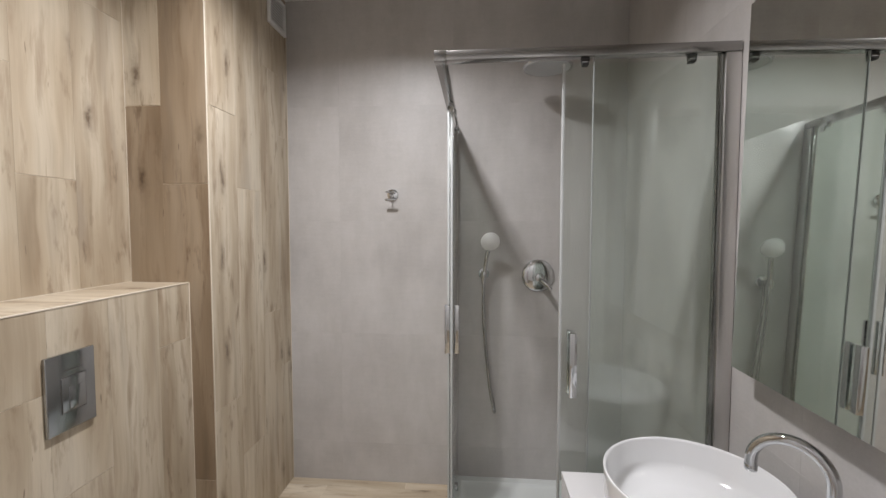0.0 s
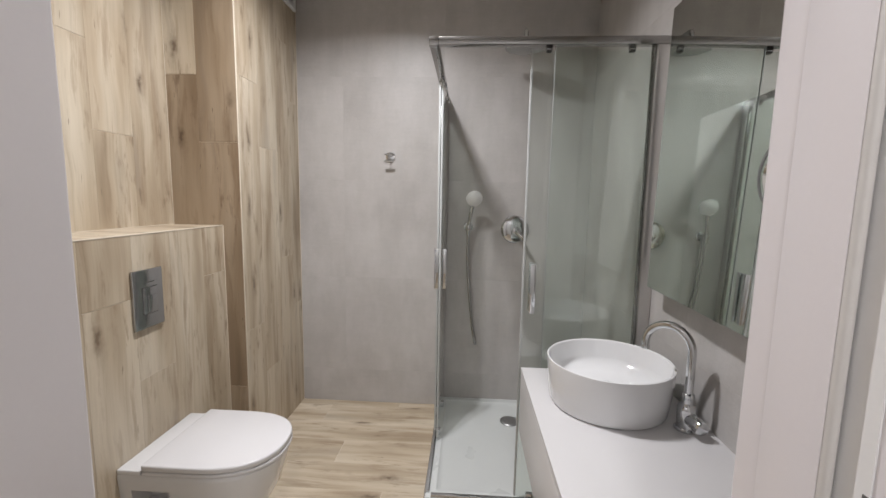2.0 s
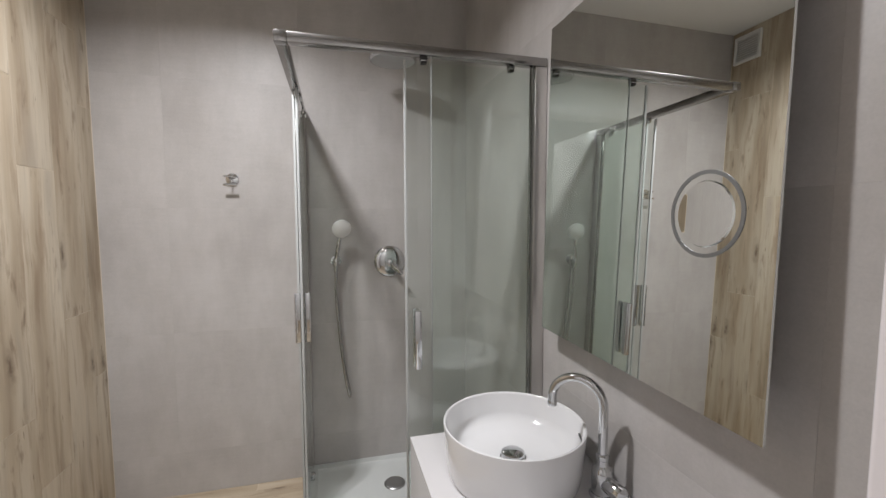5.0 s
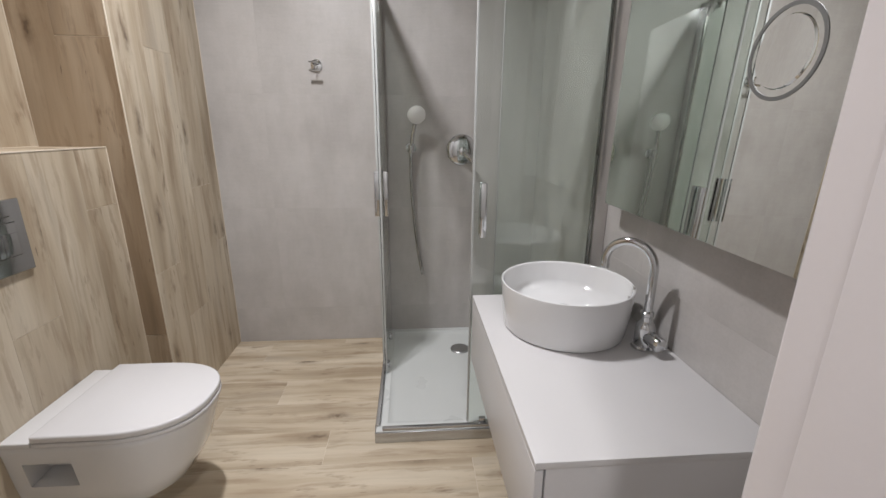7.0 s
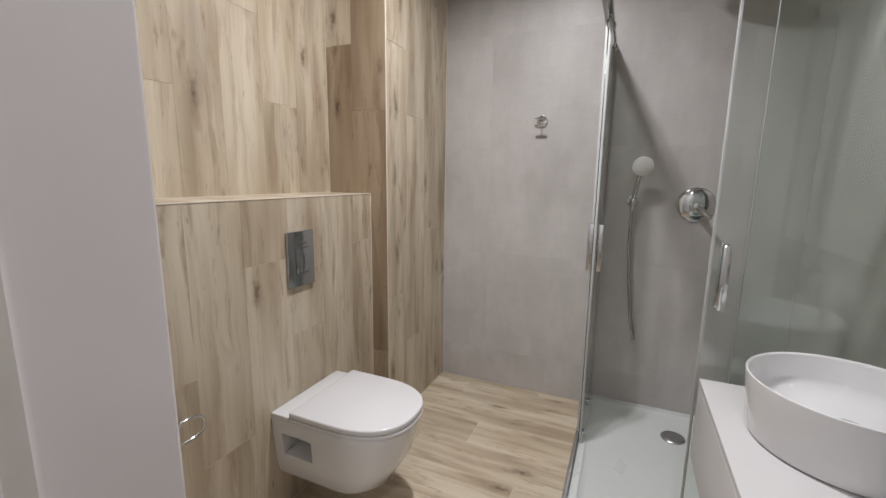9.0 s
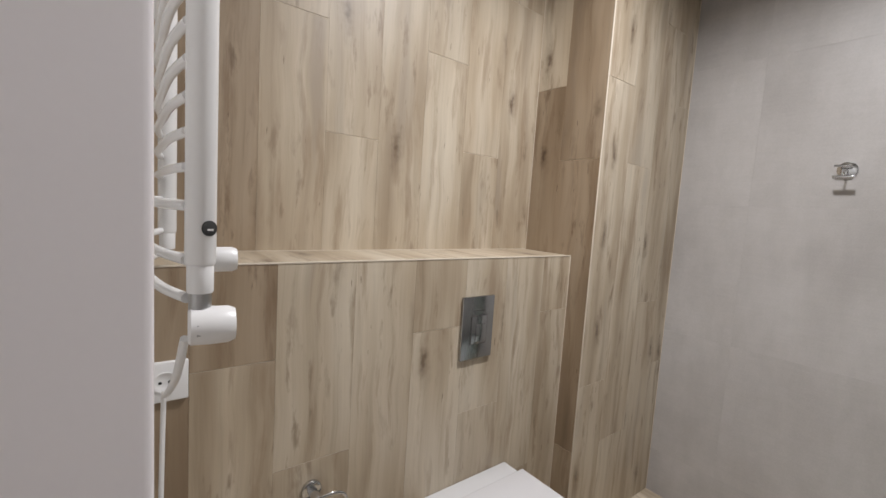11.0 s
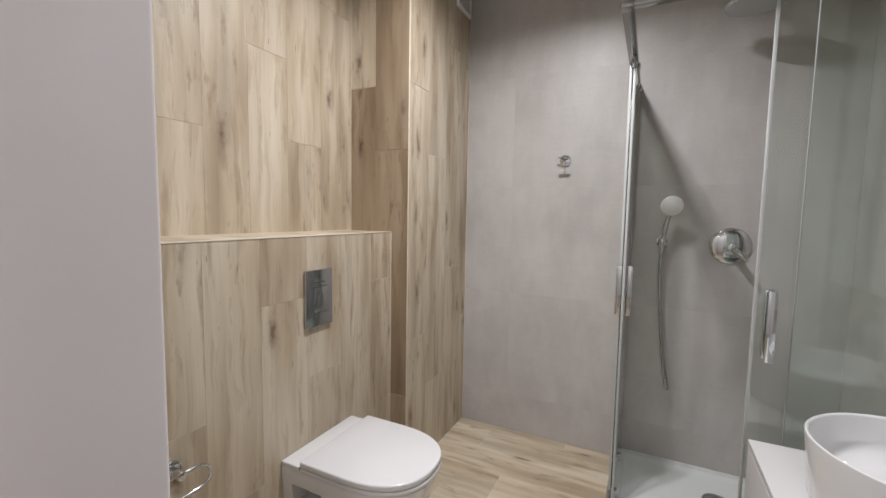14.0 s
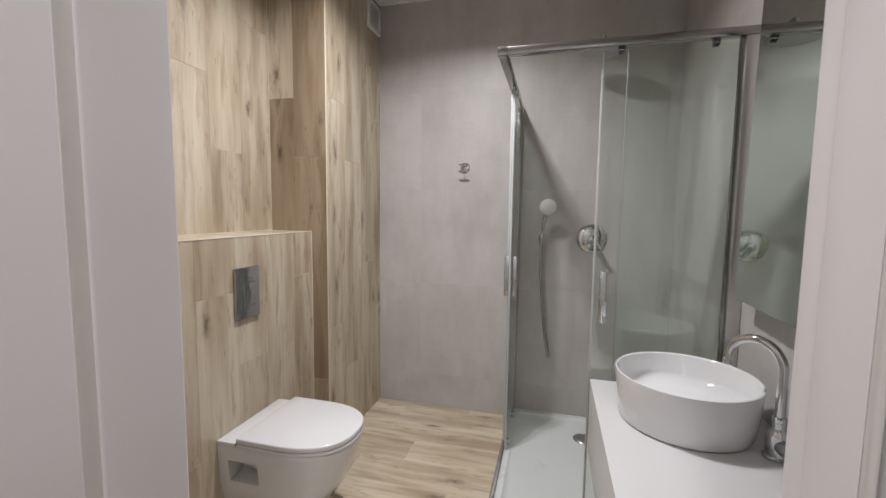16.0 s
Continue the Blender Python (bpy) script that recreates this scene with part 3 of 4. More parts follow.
def hand_shower():
    hx, hz = 0.709, 1.140
    s = thing("hand_shower", (hx, Y_NORTH, hz), "white-faced hand shower with chrome handle and hanging metal hose", "hand shower")
    inv = Matrix.Translation(-s.location)
    part("holder", moved(join(rod(0.028, 0.010, 0.003, 32), moved(rod(0.012, 0.05, 0.002, 20), Matrix.Translation((0, 0, 0.01)))), inv @ aim((hx, Y_NORTH, hz), (0, -1, 0))), CHROME, s, "round chrome wall holder")
    part("clip", moved(rod(0.017, 0.034, 0.003, 24), inv @ aim((hx - 0.001, 2.745, hz - 0.016), (0.05, -0.1, 1))), CHROME, s)
    part("handle", moved(tube(smooth_path([(hx - 0.002, 2.750, hz - 0.045), (hx, 2.745, hz), (hx + 0.010, 2.730, hz + 0.07), (hx + 0.020, 2.712, hz + 0.125)], 6), 0.0105, 16), inv), CHROME, s)
    part("head", moved(lathe(((0, 0.030), (0.020, 0.028), (0.040, 0.016), (0.047, 0.004), (0.046, -0.004), (0.041, -0.008), (0, -0.009)), 40), inv @ aim((hx + 0.030, 2.690, hz + 0.168), (-0.12, 0.93, 0.36))), PLASTIC, s, "white round spray head")
    loop = smooth_path([(hx - 0.002, 2.751, hz - 0.04), (hx - 0.002, 2.754, 0.95), (hx + 0.012, 2.752, 0.75), (hx + 0.032, 2.748, 0.56), (hx + 0.050, 2.750, 0.455), (hx + 0.058, 2.765, 0.425), (hx + 0.056, 2.782, 0.455), (hx + 0.036, 2.788, 0.56), (hx + 0.016, 2.786, 0.75), (hx + 0.002, 2.784, 0.95), (hx, 2.780, hz - 0.012)], 24)
    part("hose", moved(tube(loop, 0.0058, 10, 0.0009), inv), HOSE, s, "ribbed metal hose")
    return s


hand_shower()


def shower_valve():
    vx, vz = 0.986, 1.131
    s = thing("shower_valve", (vx, Y_NORTH, vz), "round chrome concealed shower mixer with lever", "shower valve")
    inv = Matrix.Translation(-s.location)
    dome = [(0.0, 0.0), (0.083, 0.0), (0.083, 0.004)] + [(0.083 * math.cos(a), 0.004 + 0.017 * math.sin(a)) for a in (0.25, 0.5, 0.75, 1.0, 1.25)] + [(0.0, 0.021)]
    part("plate", moved(lathe(dome, 56), inv @ aim((vx, Y_NORTH, vz), (0, -1, 0))), CHROME, s, "domed chrome cover plate")
    part("cap", moved(rod(0.022, 0.036, 0.006, 32), inv @ aim((vx + 0.004, Y_NORTH - 0.014, vz - 0.006), (0, -1, 0))), CHROME, s)
    lever = lathe(((0, 0), (0.013, 0.002), (0.0155, 0.012), (0.013, 0.045), (0.0105, 0.078), (0.0075, 0.085), (0, 0.087)), 24)
    part("lever", moved(lever, inv @ aim((vx + 0.006, Y_NORTH - 0.040, vz - 0.012), (0.50, -0.56, -0.50))), CHROME, s, "tapered chrome lever")
    return s


shower_valve()


def robe_hook():
    x, z = 0.234, 1.548
    s = thing("robe_hook", (x, Y_NORTH, z), "small chrome double robe hook on the grey tiles", "hook")
    inv = Matrix.Translation(-s.location)
    part("plate", moved(rod(0.029, 0.010, 0.003, 32), inv @ aim((x, Y_NORTH, z), (0, -1, 0))), CHROME, s)
    part("arm", moved(tube(smooth_path([(x, 2.80, z), (x, 2.775, z - 0.003), (x - 0.001, 2.764, z - 0.012), (x - 0.001, 2.758, z - 0.026)], 5), 0.003, 12), inv), CHROME, s)
    part("bar", moved(tube([Vector((x - 0.030, 2.768, z + 0.012)), Vector((x, 2.766, z + 0.010)), Vector((x + 0.016, 2.768, z + 0.012))], 0.0045, 10), inv), CHROME, s)
    part("bar", moved(tube([Vector((x - 0.029, 2.758, z - 0.029)), Vector((x, 2.756, z - 0.028)), Vector((x + 0.027, 2.758, z - 0.029))], 0.0065, 10), inv), CHROME, s)
    return s


robe_hook()


# ---- vanity, basin, tap, mirror ----
VX, VY0, VY1, VZ0, VZ1 = 0.924, 1.068, 1.866, 0.405, 0.658


def vanity():
    v = thing("vanity_unit", ((VX + X_EAST) / 2, (VY0 + VY1) / 2, VZ0), "white wall-hung vanity unit with one handleless drawer", "vanity")
    inv = Matrix.Translation(-v.location)
    def add(name, bm, material, label=""):
        return part(name, moved(bm, inv), material, v, label)
    add("side_panel", box(VX + 0.022, X_EAST - 0.001, VY0 + 0.003, VY0 + 0.019, VZ0, VZ1 - 0.0165, 0.001), LACQUER)
    add("side_panel", box(VX + 0.022, X_EAST - 0.001, VY1 - 0.019, VY1 - 0.003, VZ0, VZ1 - 0.0165, 0.001), LACQUER)
    add("bottom_panel", box(VX + 0.022, X_EAST - 0.001, VY0 + 0.0195, VY1 - 0.0195, VZ0, VZ0 + 0.016, 0.001), LACQUER)
    # dark sheet in place of the shade behind the drawer front
    add("recess_shade", box(VX + 0.0205, VX + 0.0219, VY0 + 0.022, VY1 - 0.022, VZ0 + 0.02, VZ1 - 0.018), DARK, "dark strip standing in for the shade behind the drawer front")
    add("drawer_front", box(VX + 0.001, VX + 0.018, VY0 + 0.002, VY1 - 0.002, VZ0 - 0.004, VZ1 - 0.020, 0.0015), LACQUER, "flat white drawer front")
    return v


vanity()
worktop = thing("countertop", ((VX + X_EAST) / 2, (VY0 + VY1) / 2, VZ1 - 0.016), "thin white lacquered top of the vanity", "countertop")
part("slab", moved(box(VX, X_EAST - 0.001, VY0, VY1, VZ1 - 0.016, VZ1, 0.0018, 2), Matrix.Translation(-worktop.location)), LACQUER, worktop)


def washbasin():
    bx, by = 1.168, 1.612
    b = thing("washbasin", (bx, by, VZ1), "round white ceramic countertop basin with thin rim", "basin")
    prof = ((0, 0.0), (0.168, 0.0), (0.177, 0.004), (0.1815, 0.014), (0.187, 0.06), (0.193, 0.142), (0.1926, 0.1455), (0.190, 0.147), (0.187, 0.1455), (0.185, 0.141), (0.179, 0.085), (0.170, 0.072), (0.154, 0.060), (0.125, 0.051), (0.07, 0.047), (0.036, 0.044), (0.034, 0.036), (0, 0.036))
    part("bowl", lathe(prof, 96), CERAMIC, b)
    part("waste_plug", lathe(((0, 0.061), (0.026, 0.060), (0.032, 0.056), (0.033, 0.051), (0.029, 0.047), (0.029, 0.037), (0, 0.037)), 40), CHROME, b, "domed chrome waste plug")
    way = Vector((0.92, -0.38, 0)).normalized()
    c = Vector((0, 0, 0.108)) + way * 0.1785
    sl = box(-0.020, 0.020, -0.005, 0.005, -0.002, 0.002, 0.0015)
    part("overflow_slot", moved(sl, Matrix.Translation(c) @ (-way).to_track_quat("Z", "Y").to_matrix().to_4x4()), STEEL, b, "small overflow slot")
    return b


washbasin()


def basin_tap():
    tx, ty = 1.345, 1.463
    t = thing("basin_tap", (tx, ty, VZ1), "tall chrome swan-neck basin tap with side lever", "tap")
    d = Vector((-0.66, 0.75, 0)).normalized()
    part("base_ring", lathe(((0, 0), (0.031, 0), (0.031, 0.005), (0.027, 0.009), (0, 0.009)), 40), CHROME, t)
    part("body", lathe(((0, 0.008), (0.0255, 0.008), (0.0255, 0.062), (0.023, 0.072), (0.015, 0.080), (0.0145, 0.094), (0.0165, 0.096), (0.0165, 0.106), (0.0125, 0.110), (0, 0.110)), 40), CHROME, t)
    r = 0.066
    path = [Vector((0, 0, 0.105)), Vector((0, 0, 0.16)), Vector((0, 0, 0.226))]
    for i in range(1, 19):
        a = math.pi * i / 18
        path.append(Vector((0, 0, 0.226 + r * math.sin(a))) + d * (r - r * math.cos(a)))
    path.append(path[-1] + Vector((0, 0, -0.012)))
    sp = part("spout", tube(path, 0.0115, 20), CHROME, t)
    part("aerator", moved(rod(0.0125, 0.014, 0.002, 24), Matrix.Translation(path[-1] + Vector((0, 0, -0.012)))), CHROME, sp)
    lv = Vector((0.20, -0.97, -0.10)).normalized()
    part("lever", moved(rod(0.0205, 0.054, 0.006, 32), aim(lv * 0.012 + Vector((0, 0, 0.040)), lv)), CHROME, t, "stubby chrome side lever")
    return t


basin_tap()
MX, MY0, MY1, MZ0, MZ1 = 1.352, 1.060, 1.800, 1.005, 1.945
GY, GZ = 1.192, 1.367


def wall_mirror():
    m = thing("wall_mirror", (X_EAST, (MY0 + MY1) / 2, (MZ0 + MZ1) / 2), "frameless wall mirror standing off the wall, with round magnifier", "mirror")
    inv = Matrix.Translation(-m.location)
    m.rotation_euler = (0, radians(1.1), radians(-1.4))
    part("backing", moved(box(MX + 0.0055, X_EAST - 0.014, MY0 + 0.06, MY1 - 0.06, MZ0 + 0.06, MZ1 - 0.06, 0.002), inv), BACKING, m, "grey carrier board")
    finish("pane", moved(box(MX, MX + 0.005, MY0, MY1, MZ0, MZ1), inv), MIRROR, m, "", False)
    bm = lathe(((0.0715, 0.0), (0.0785, 0.0), (0.0785, 0.0012), (0.0715, 0.0012), (0.0715, 0.0)), 72)
    ring = part("frosted_ring", moved(bm, inv @ aim((MX, GY, GZ), (-1, 0, 0))), FROST, m, "frosted grey ring")
    R = 1.0
    prof = [(0.0, 0.0012 + 0.0005)] + [(0.058 * k / 10, 0.0017 + R - math.sqrt(R * R - (0.058 * k / 10) ** 2)) for k in range(1, 11)] + [(0.060, 0.0)]
    part("magnifier", moved(lathe(prof, 72), inv @ aim((MX, GY, GZ), (-1, 0, 0))), MIRROR, ring, "concave magnifying mirror")
    return m


wall_mirror()


# ---- toilet and flush plate ----
WCY, HW = 1.668, 0.184


def d_outline(x0, stops, tip, hw, n=20):
    """Half-ellipse-ended outline from the wall (x0) to the tip."""
    straight = [x0, *stops]
    xs = straight[-1]
    pts = [(x, -hw) for x in straight]
    for i in range(1, n):
        a = -math.pi / 2 + math.pi * i / n
        ca, sa = math.cos(a), math.sin(a)
        pts.append((xs + (tip - xs) * math.copysign(abs(ca) ** 0.78, ca), hw * math.copysign(abs(sa) ** 0.84, sa)))
    return pts + [(x, hw) for x in reversed(straight)]


def toilet():
    w = thing("toilet", (X_BOX, WCY, 0.14), "white wall-hung ceramic toilet with closed lid", "toilet")
    levels = ((0.152, 0.345, 0.135), (0.146, 0.372, 0.150), (0.164, 0.400, 0.160), (0.215, 0.430, 0.168), (0.242, 0.444, 0.172), (0.332, 0.470, 0.179), (0.365, 0.480, 0.182), (0.378, 0.482, 0.182), (0.384, 0.477, 0.178))
    bm = bmesh.new()
    rings = []
    for z, tip, hw in levels:
        rings.append([bm.verts.new((x, y, z - 0.13)) for x, y in d_outline(0.001, (0.040, 0.175, 0.235), tip, hw)])
    n = len(rings[0])
    pockets = []
    for k, (a, b) in enumerate(zip(rings, rings[1:])):
        for i in range(n):
            f = bm.faces.new((a[i], a[(i + 1) % n], b[(i + 1) % n], b[i]))
            f.smooth = True
            if k == 4 and i in (1, n - 3):
                pockets.append(f)
    bm.faces.new(rings[0])
    bm.faces.new(rings[-1])
    bmesh.ops.recalc_face_normals(bm, faces=bm.faces)
    bmesh.ops.inset_individual(bm, faces=pockets, thickness=0.004, depth=0.0)
    bmesh.ops.inset_individual(bm, faces=pockets, thickness=0.002, depth=-0.075)
    part("bowl", bm, CERAMIC, w)
    part("rear_deck", prism([(0.001, -HW), (0.082, -HW), (0.082, HW), (0.001, HW)], 0.2545, 0.272, 0.004), CERAMIC, w)
    seat = d_outline(0.086, (0.15, 0.235), 0.490, HW + 0.001, 28)
    part("seat", prism([(x, y) for x, y in seat], 0.2555, 0.2685, 0.004), SEATWHITE, w)
    part("lid", prism([(x - 0.001, y * 1.004) for x, y in seat], 0.2705, 0.2925, 0.006), SEATWHITE, w, "closed soft-edged lid")
    return w


toilet()


def flush_plate():
    f = thing("flush_plate", (X_BOX, 1.662, 0.94), "satin chrome dual flush plate on the cladding", "flush plate")
    part("plate", box(0.0, 0.011, -0.068, 0.068, -0.104, 0.104, 0.003, 3), POLISHED, f)
    # no real gap: a dark sheet under the button gives its shade line
    part("button_gap_shade", box(0.0105, 0.0114, -0.0325, 0.0385, -0.0545, 0.0425), DARK, f, "dark sheet standing in for the shaded gap round the buttons")
    part("button", box(0.0108, 0.0138, -0.030, 0.036, -0.052, 0.040, 0.001), POLISHED, f, "large flush button")
    part("button", box(0.0137, 0.0155, -0.012, 0.030, -0.046, 0.012, 0.0008), POLISHED, f, "small flush button")
    # dark strip on the face gives the shade of a groove
    part("groove", box(0.0108, 0.0114, -0.022, 0.028, 0.056, 0.060), DARK, f, "short dark strip standing in for a shaded groove")
    return f


flush_plate()


def paper_holder():
    y, z = 1.125, 0.580
    p = thing("paper_holder", (X_BOX, y, z), "chrome toilet paper holder without a roll", "paper holder")
    part("rosette", moved(rod(0.026, 0.012, 0.003, 32), aim((0, 0, 0), (1, 0, 0))), CHROME, p)
    part("post", moved(rod(0.012, 0.05, 0.002, 20), aim((0.008, 0, 0), (1, 0, 0))), CHROME, p)
    part("bar", tube(smooth_path([(0.050, -0.01, 0.0), (0.054, 0.045, 0.004), (0.054, 0.072, -0.014), (0.052, 0.068, -0.052), (0.050, 0.0, -0.062), (0.050, -0.055, -0.060)], 6), 0.005, 12), CHROME, p)
    return p


paper_holder()


# ---- towel radiator, thermostat, socket ----
def towel_radiator():
    rx, ry, wid = 0.036, 0.815, 0.44
    r = thing("towel_radiator", (rx - wid / 2, ry, 1.19), "white ladder towel radiator with electric heater on the wall", "radiator")
    inv = Matrix.Translation(-r.location)
    def add(name, bm, material, parent=r, label=""):
        return part(name, moved(bm, inv), material, parent, label)
    for x in (rx, rx - wid):
        add("upright", moved(rod(0.0155, 0.95, 0.004, 28), Matrix.Translation((x, ry, 1.235))), RADWHITE)
        add("end_collar", moved(rod(0.0135, 0.036, 0.002, 28), Matrix.Translation((x, ry, 1.204))), RADWHITE)
        add("wall_bracket", moved(rod(0.009, 0.10, 0.002, 14), aim((x - 0.03 if x == rx else x + 0.03, Y_SOUTH, 1.95), (0, 1, 0))), RADWHITE)
    zz = [1.342, 1.380, 1.418]
    while zz[-1] < 2.12:
        zz.append(zz[-1] + (0.038 if len(zz) % 9 else 0.11))
    for z in zz:
        add("rung", tube(smooth_path([(rx - 0.010, ry - 0.012, z), (rx - 0.10, ry - 0.021, z), (rx - wid / 2, ry - 0.022, z), (rx - wid + 0.10, ry - 0.021, z), (rx - wid + 0.010, ry - 0.012, z)], 4), 0.0055, 10), RADWHITE)
    for z in (1.197, 1.240, 1.300):
        add("rung", tube(smooth_path([(rx - 0.010, ry - 0.012, z), (rx - 0.09, ry - 0.032, z), (rx - wid / 2, ry - 0.042, z), (rx - wid + 0.09, ry - 0.032, z), (rx - wid + 0.010, ry - 0.012, z)], 5), 0.0062, 10), RADWHITE)
    add("badge", join(moved(rod(0.0085, 0.002, 0.0005, 24), aim((rx + 0.0135, ry + 0.006, 1.277), (0.9, 0.40, 0)))), RUBBER, r, "small dark round badge")
    add("badge_mark", box(rx + 0.0140, rx + 0.0165, ry + 0.004, ry + 0.010, 1.2745, 1.2765), PLASTIC)
    add("union", moved(rod(0.0115, 0.022, 0.002, 20), Matrix.Translation((rx, ry, 1.184))), STEEL, r, "bare steel union")
    add("heater_head", moved(lathe(((0, 0), (0.018, 0), (0.021, 0.003), (0.0215, 0.02), (0.021, 0.040), (0.018, 0.047), (0, 0.048)), 36), aim((rx + 0.002, ry - 0.012, 1.167), (0.10, 1, 0))), PLASTIC, r, "white round heater thermostat")
    add("knob", moved(lathe(((0, 0), (0.013, 0), (0.0155, 0.003), (0.0155, 0.037), (0.013, 0.042), (0, 0.043)), 32), aim((rx - 0.055, ry + 0.005, 1.234), (0.06, 1, 0))), PLASTIC, r, "smaller white valve knob")
    add("display", box(rx + 0.018, rx + 0.0235, ry - 0.006, ry - 0.001, 1.160, 1.173, 0.001), STEEL, r, "tiny grey display window")
    cord = smooth_path([(rx - 0.004, ry - 0.014, 1.152), (rx - 0.06, ry - 0.018, 1.085), (-0.22, 0.800, 0.985), (-0.355, 0.806, 0.932), (-0.385, 0.808, 0.90), (-0.388, 0.806, 0.80), (-0.388, 0.802, 0.55), (-0.39, 0.80, 0.30)], 10)
    add("cord", tube(cord, 0.0048, 10), PLASTIC, r, "white power cord")
    return r


towel_radiator()


def wall_socket():
    s = thing("wall_socket", (X_BOX, 0.812, 0.932), "white square wall socket on the plank cladding", "socket")
    part("cover", box(0, 0.010, -0.041, 0.041, -0.042, 0.042, 0.003, 3), PLASTIC, s)
    cup = part("insert", moved(lathe(((0, 0.0102), (0.016, 0.0102), (0.0195, 0.0125), (0.021, 0.0125), (0.021, 0.009), (0, 0.009)), 32), aim((0, 0, 0), (1, 0, 0))), PLASTIC, s)
    for y in (-0.008, 0.008):
        part("pin_hole", moved(rod(0.003, 0.001, 0.0002, 12), aim((0.0102, y, 0.0), (1, 0, 0))), RUBBER, cup, "dark pin hole")
    return s


wall_socket()


def air_vent():
    v = thing("air_vent", (X_PIER, 2.698, 2.44), "white louvred air vent high on the pier", "vent")
    h = 0.086
    part("frame", join(box(0, 0.016, -h, -h + 0.016, -0.081, 0.081, 0.003), box(0, 0.016, h - 0.016, h, -0.081, 0.081, 0.003), box(0, 0.016, -h + 0.0155, h - 0.0155, -0.081, -0.062, 0.003), box(0, 0.016, -h + 0.0155, h - 0.0155, 0.062, 0.081, 0.003)), PLASTIC, v)
    part("back", box(0, 0.003, -h + 0.016, h - 0.016, -0.062, 0.062), GASKET, v, "shaded opening behind the slats")
    for i in range(9):
        part("slat", moved(box(-0.006, 0.006, -h + 0.0165, h - 0.0165, -0.0012, 0.0012), Matrix.Translation((0.010, 0, -0.053 + i * 0.0133)) @ pose(0, 0, 0, 0, 35, 0)), PLASTIC, v)
    return v


air_vent()

# ---- cladding: planks and tiles, each a piece of its own ----
PIECES = {}


def piece(name, w, h, material, parent, m, t=T):
    """A slab w by h by t whose face lies on local z = 0; alike sizes share a mesh."""
    key = (name, round(w, 3), round(h, 3), t, material.name)
    if key not in PIECES:
        b = 0.0003
        bm = bmesh.new()
        lo = [bm.verts.new((sx * w / 2, sy * h / 2, -t)) for sx, sy in ((-1, -1), (1, -1), (1, 1), (-1, 1))]
        md = [bm.verts.new((sx * w / 2, sy * h / 2, -b)) for sx, sy in ((-1, -1), (1, -1), (1, 1), (-1, 1))]
        hi = [bm.verts.new((sx * (w / 2 - b), sy * (h / 2 - b), 0)) for sx, sy in ((-1, -1), (1, -1), (1, 1), (-1, 1))]
        for a, c in ((lo, md), (md, hi)):
            for i in range(4):
                bm.faces.new((a[i], a[(i + 1) % 4], c[(i + 1) % 4], c[i]))
        bm.faces.new(hi)
        bm.faces.new(list(reversed(lo)))
        me = bpy.data.meshes.new(name)
        bm.to_mesh(me)
        bm.free()
        me.materials.append(material)
        PIECES[key] = me
    ob = new(name, PIECES[key])
    ob.parent = parent
    ob.matrix_local = m
    return ob


def clad(name, parent, origin, u, v, breaks, joints, v0, v1, material, brown=()):
    """Columns across u between breaks, each cut along v at its joints. u, v: unit axes; the face looks along u x v or its opposite, given by origin's side."""
    u, v = Vector(u), Vector(v)
    for i, (a, b) in enumerate(zip(breaks, breaks[1:])):
        cuts = [v0] + sorted(c for c in joints[i % len(joints)] if v0 + 0.01 < c < v1 - 0.01) + [v1]
        for k, (c, d) in enumerate(zip(cuts, cuts[1:])):
            mid = Vector(origin) + u * (a + b) / 2 + v * (c + d) / 2
            # the long side of the piece lies along its local x
            n = v.cross(-u)
            m = Matrix((v, -u, n)).transposed().to_4x4()
            end, side = (0.0001, 0.0001) if material is TILE else (0.0015, 0.0002)
            piece(name, d - c - end, b - a - side, PLANK_BROWN_DIM if (i, k) in brown else material, parent, Matrix.Translation(mid) @ m)


# cistern box face (normal +x): v is up, -u x ... gives +x when u is -y
BOX_Y = [0.724, 0.855, 1.030, 1.228, 1.415, 1.610, 1.790, 1.985, Y_PIER]
BOX_J = [[0.36], [0.937], [0.655], [0.365], [0.950], [0.656], [0.36], [0.958]]


def clad_x(name, parent, x, breaks, joints, z0, z1, material, side=1, brown=()):
    """Columns on a wall whose face looks along x (side = 1: +x)."""
    if side > 0:
        clad(name, parent, (x, 0, 0), (0, 1, 0), (0, 0, 1), breaks, joints, z0, z1, material, brown=brown)
    else:
        bb = [-b for b in reversed(breaks)]
        clad(name, parent, (x, 0, 0), (0, -1, 0), (0, 0, 1), bb, list(reversed(joints)), z0, z1, material)


def clad_y(name, parent, y, breaks, joints, z0, z1, material, brown=()):
    """Columns on a wall whose face looks along -y."""
    clad(name, parent, (0, y, 0), (1, 0, 0), (0, 0, 1), breaks, joints, z0, z1, material, brown=brown)


# brown: corner behind the radiator, light falloff put into the plank colour
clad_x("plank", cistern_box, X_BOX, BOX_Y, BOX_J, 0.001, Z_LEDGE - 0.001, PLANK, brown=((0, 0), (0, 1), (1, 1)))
UP_Y = [0.724, 0.845, 1.035, 1.222, 1.397, 1.570, 1.752, 1.936, Y_PIER - 0.001]
UP_J = [[1.51], [2.14], [1.84], [1.523], [2.14], [1.845], [1.533], [2.14]]
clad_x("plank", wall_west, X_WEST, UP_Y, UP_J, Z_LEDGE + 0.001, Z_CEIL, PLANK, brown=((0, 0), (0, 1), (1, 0)))
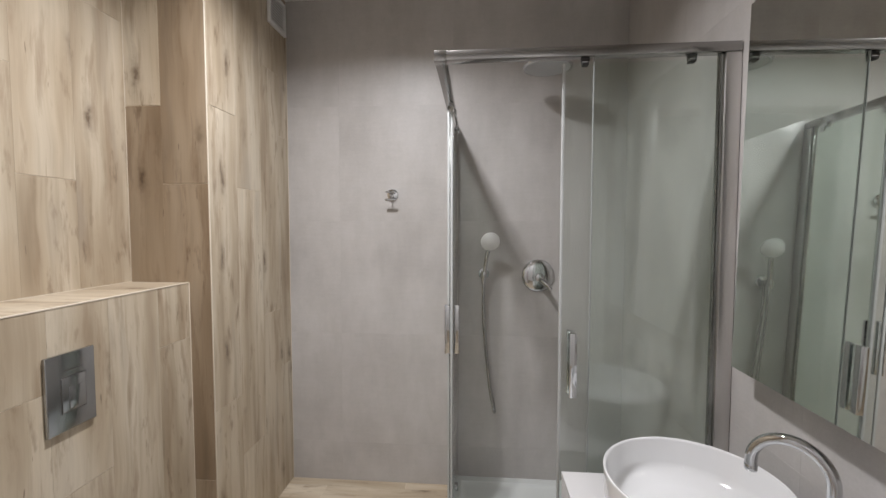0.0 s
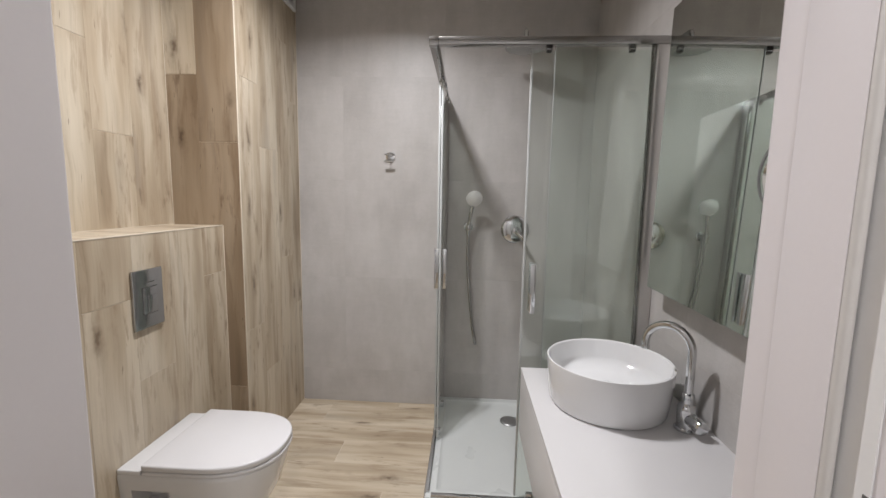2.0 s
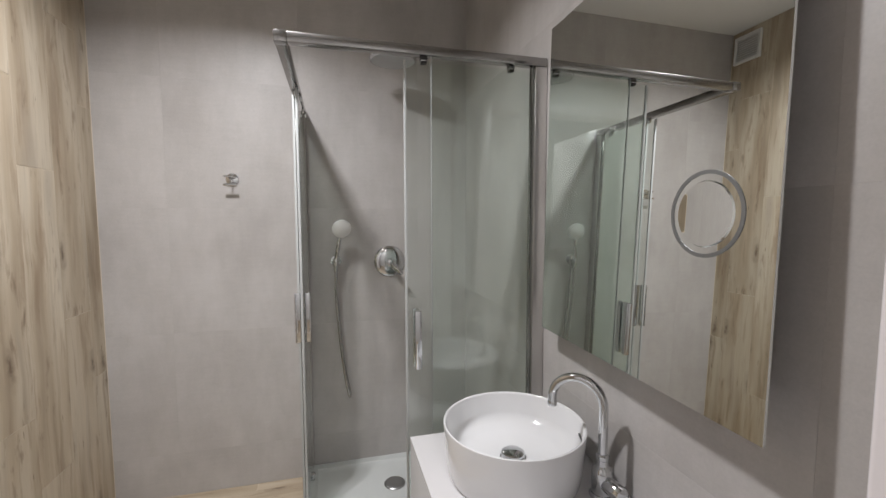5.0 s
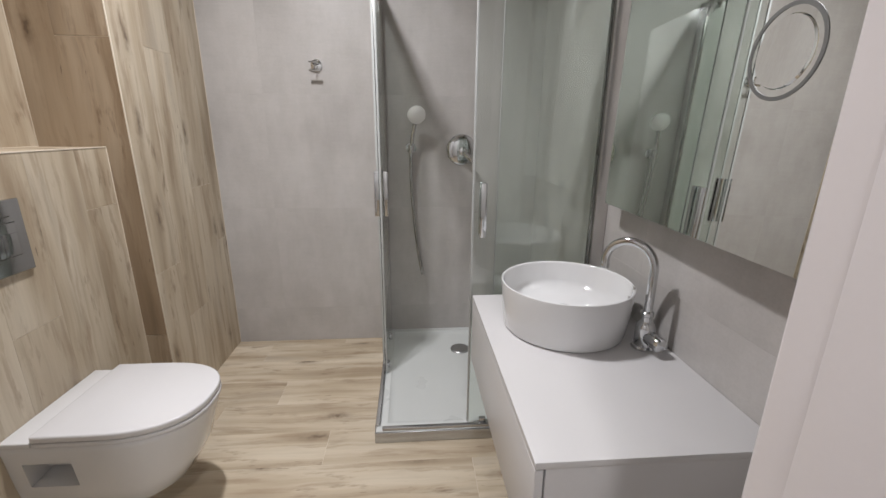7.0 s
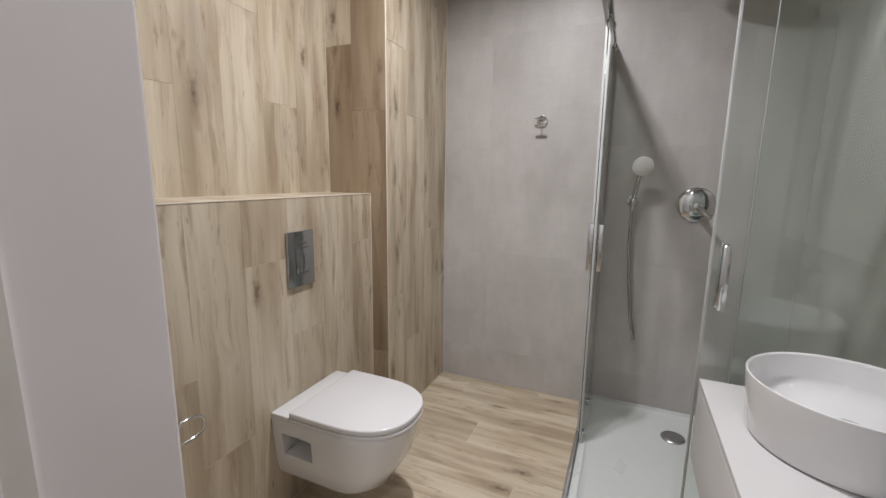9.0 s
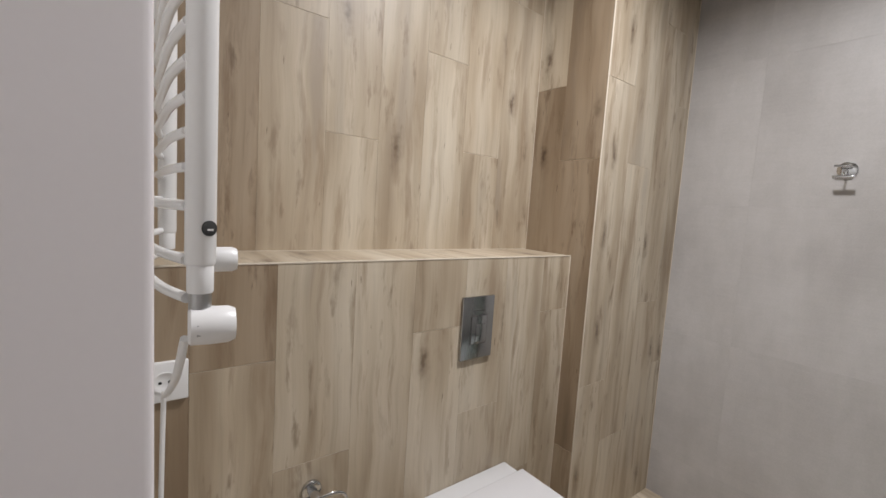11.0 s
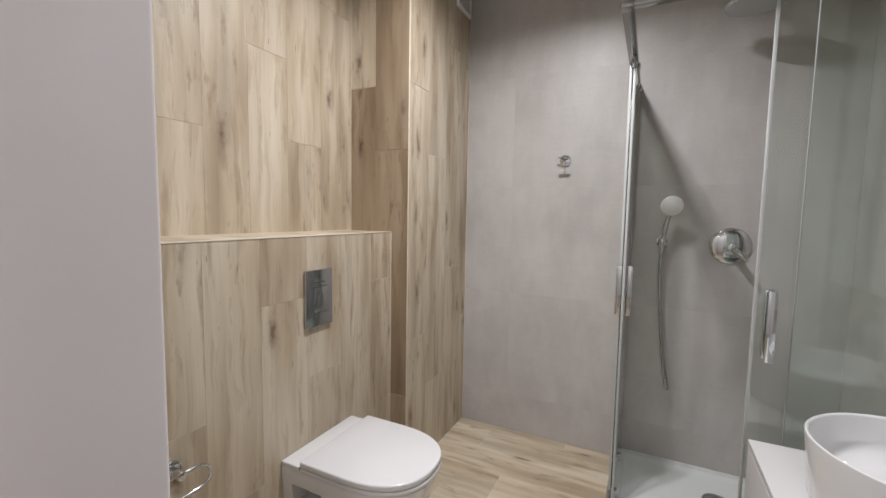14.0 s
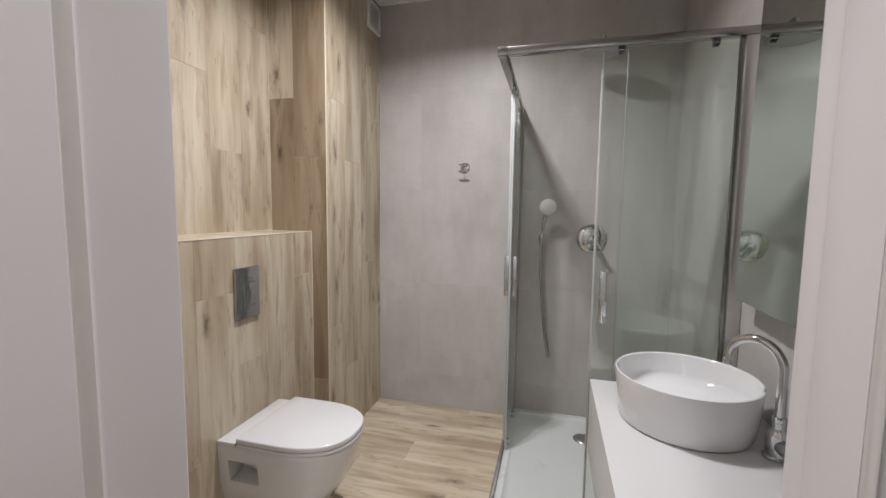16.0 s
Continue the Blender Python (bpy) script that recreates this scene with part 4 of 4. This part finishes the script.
clad_x("plank", pier, X_PIER, [Y_PIER + 0.001, 2.330, 2.525, 2.711, Y_NORTH - 0.001], [[0.66, 1.838], [0.39, 1.543], [0.963, 2.14], [0.66, 1.84]], 0.001, Z_CEIL, PLANK)
# pier side towards the door: brown planks, darkened for its lesser light
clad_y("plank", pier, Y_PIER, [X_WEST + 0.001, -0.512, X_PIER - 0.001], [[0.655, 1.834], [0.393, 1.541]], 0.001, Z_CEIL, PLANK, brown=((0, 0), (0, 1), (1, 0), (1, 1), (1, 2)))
# ledge: short planks laid across
clad("plank", cistern_box, (0, 0, Z_LEDGE), (0, -1, 0), (1, 0, 0), [-b for b in reversed(UP_Y)], [[]], X_WEST + 0.001, X_BOX - 0.001, PLANK)
# pale edge beads on the outer corners and pale joints in the inner ones
E = 0.0016
for nm, bm in (("ledge", box(X_BOX - 0.0026, X_BOX + E, Y_SOUTH + 0.001, Y_PIER - 0.0005, Z_LEDGE - 0.0026, Z_LEDGE + E, 0.0007)), ("upright", box(X_PIER - 0.0026, X_PIER + E, Y_PIER - E, Y_PIER + 0.0026, 0.0, Z_CEIL - 0.001, 0.0007)), ("inner", box(X_WEST, X_WEST + 0.0022, Y_PIER - 0.0022, Y_PIER, Z_LEDGE + 0.001, Z_CEIL - 0.001, 0.0006)), ("foot", box(X_BOX, X_BOX + 0.0022, Y_PIER - 0.0030, Y_PIER - 0.0004, 0.0, Z_LEDGE - 0.003, 0.0006)), ("wall", box(X_PIER, X_PIER + 0.0022, Y_NORTH - 0.0022, Y_NORTH, 0.0, Z_CEIL - 0.001, 0.0006)), ("back", box(X_WEST, X_WEST + 0.0022, Y_SOUTH + 0.001, Y_PIER - 0.003, Z_LEDGE, Z_LEDGE + 0.0022, 0.0006))):
    tagged(finish("trim", bm, GROUT), "thin pale edge bead on the plank cladding", "trim", "", "structure")
# floor: rows across the room
rows_y = [0.66]
while rows_y[-1] < Y_NORTH:
    rows_y.append(rows_y[-1] + 0.190)
rows_y[-1] = Y_NORTH - 0.001
starts = [0.30, -0.12, 0.74, 0.07, 1.02, 0.35, -0.25, 0.62, 0.16, 0.85, 0.05, 0.42]
floor_j = [[s - 1.18, s, s + 1.18] for s in starts]
clad("plank", floor, (0, 0, 0), (0, -1, 0), (1, 0, 0), [-b for b in reversed(rows_y)], floor_j, X_BOX + 0.001, X_EAST - 0.001, PLANK)
# grey tiles, 60 cm courses
COURSES = [0.215, 0.812, 1.410, 2.008]
clad_y("tile", wall_north, Y_NORTH, [X_PIER + 0.001, -0.050, 0.548, 1.146, X_EAST - 0.001], [COURSES], 0.001, Z_CEIL, TILE)
clad_x("tile", wall_east, X_EAST, [Y_SOUTH + 0.001, 1.040, 1.638, 2.236, Y_NORTH - 0.001], [COURSES], 0.001, Z_CEIL, TILE, -1)
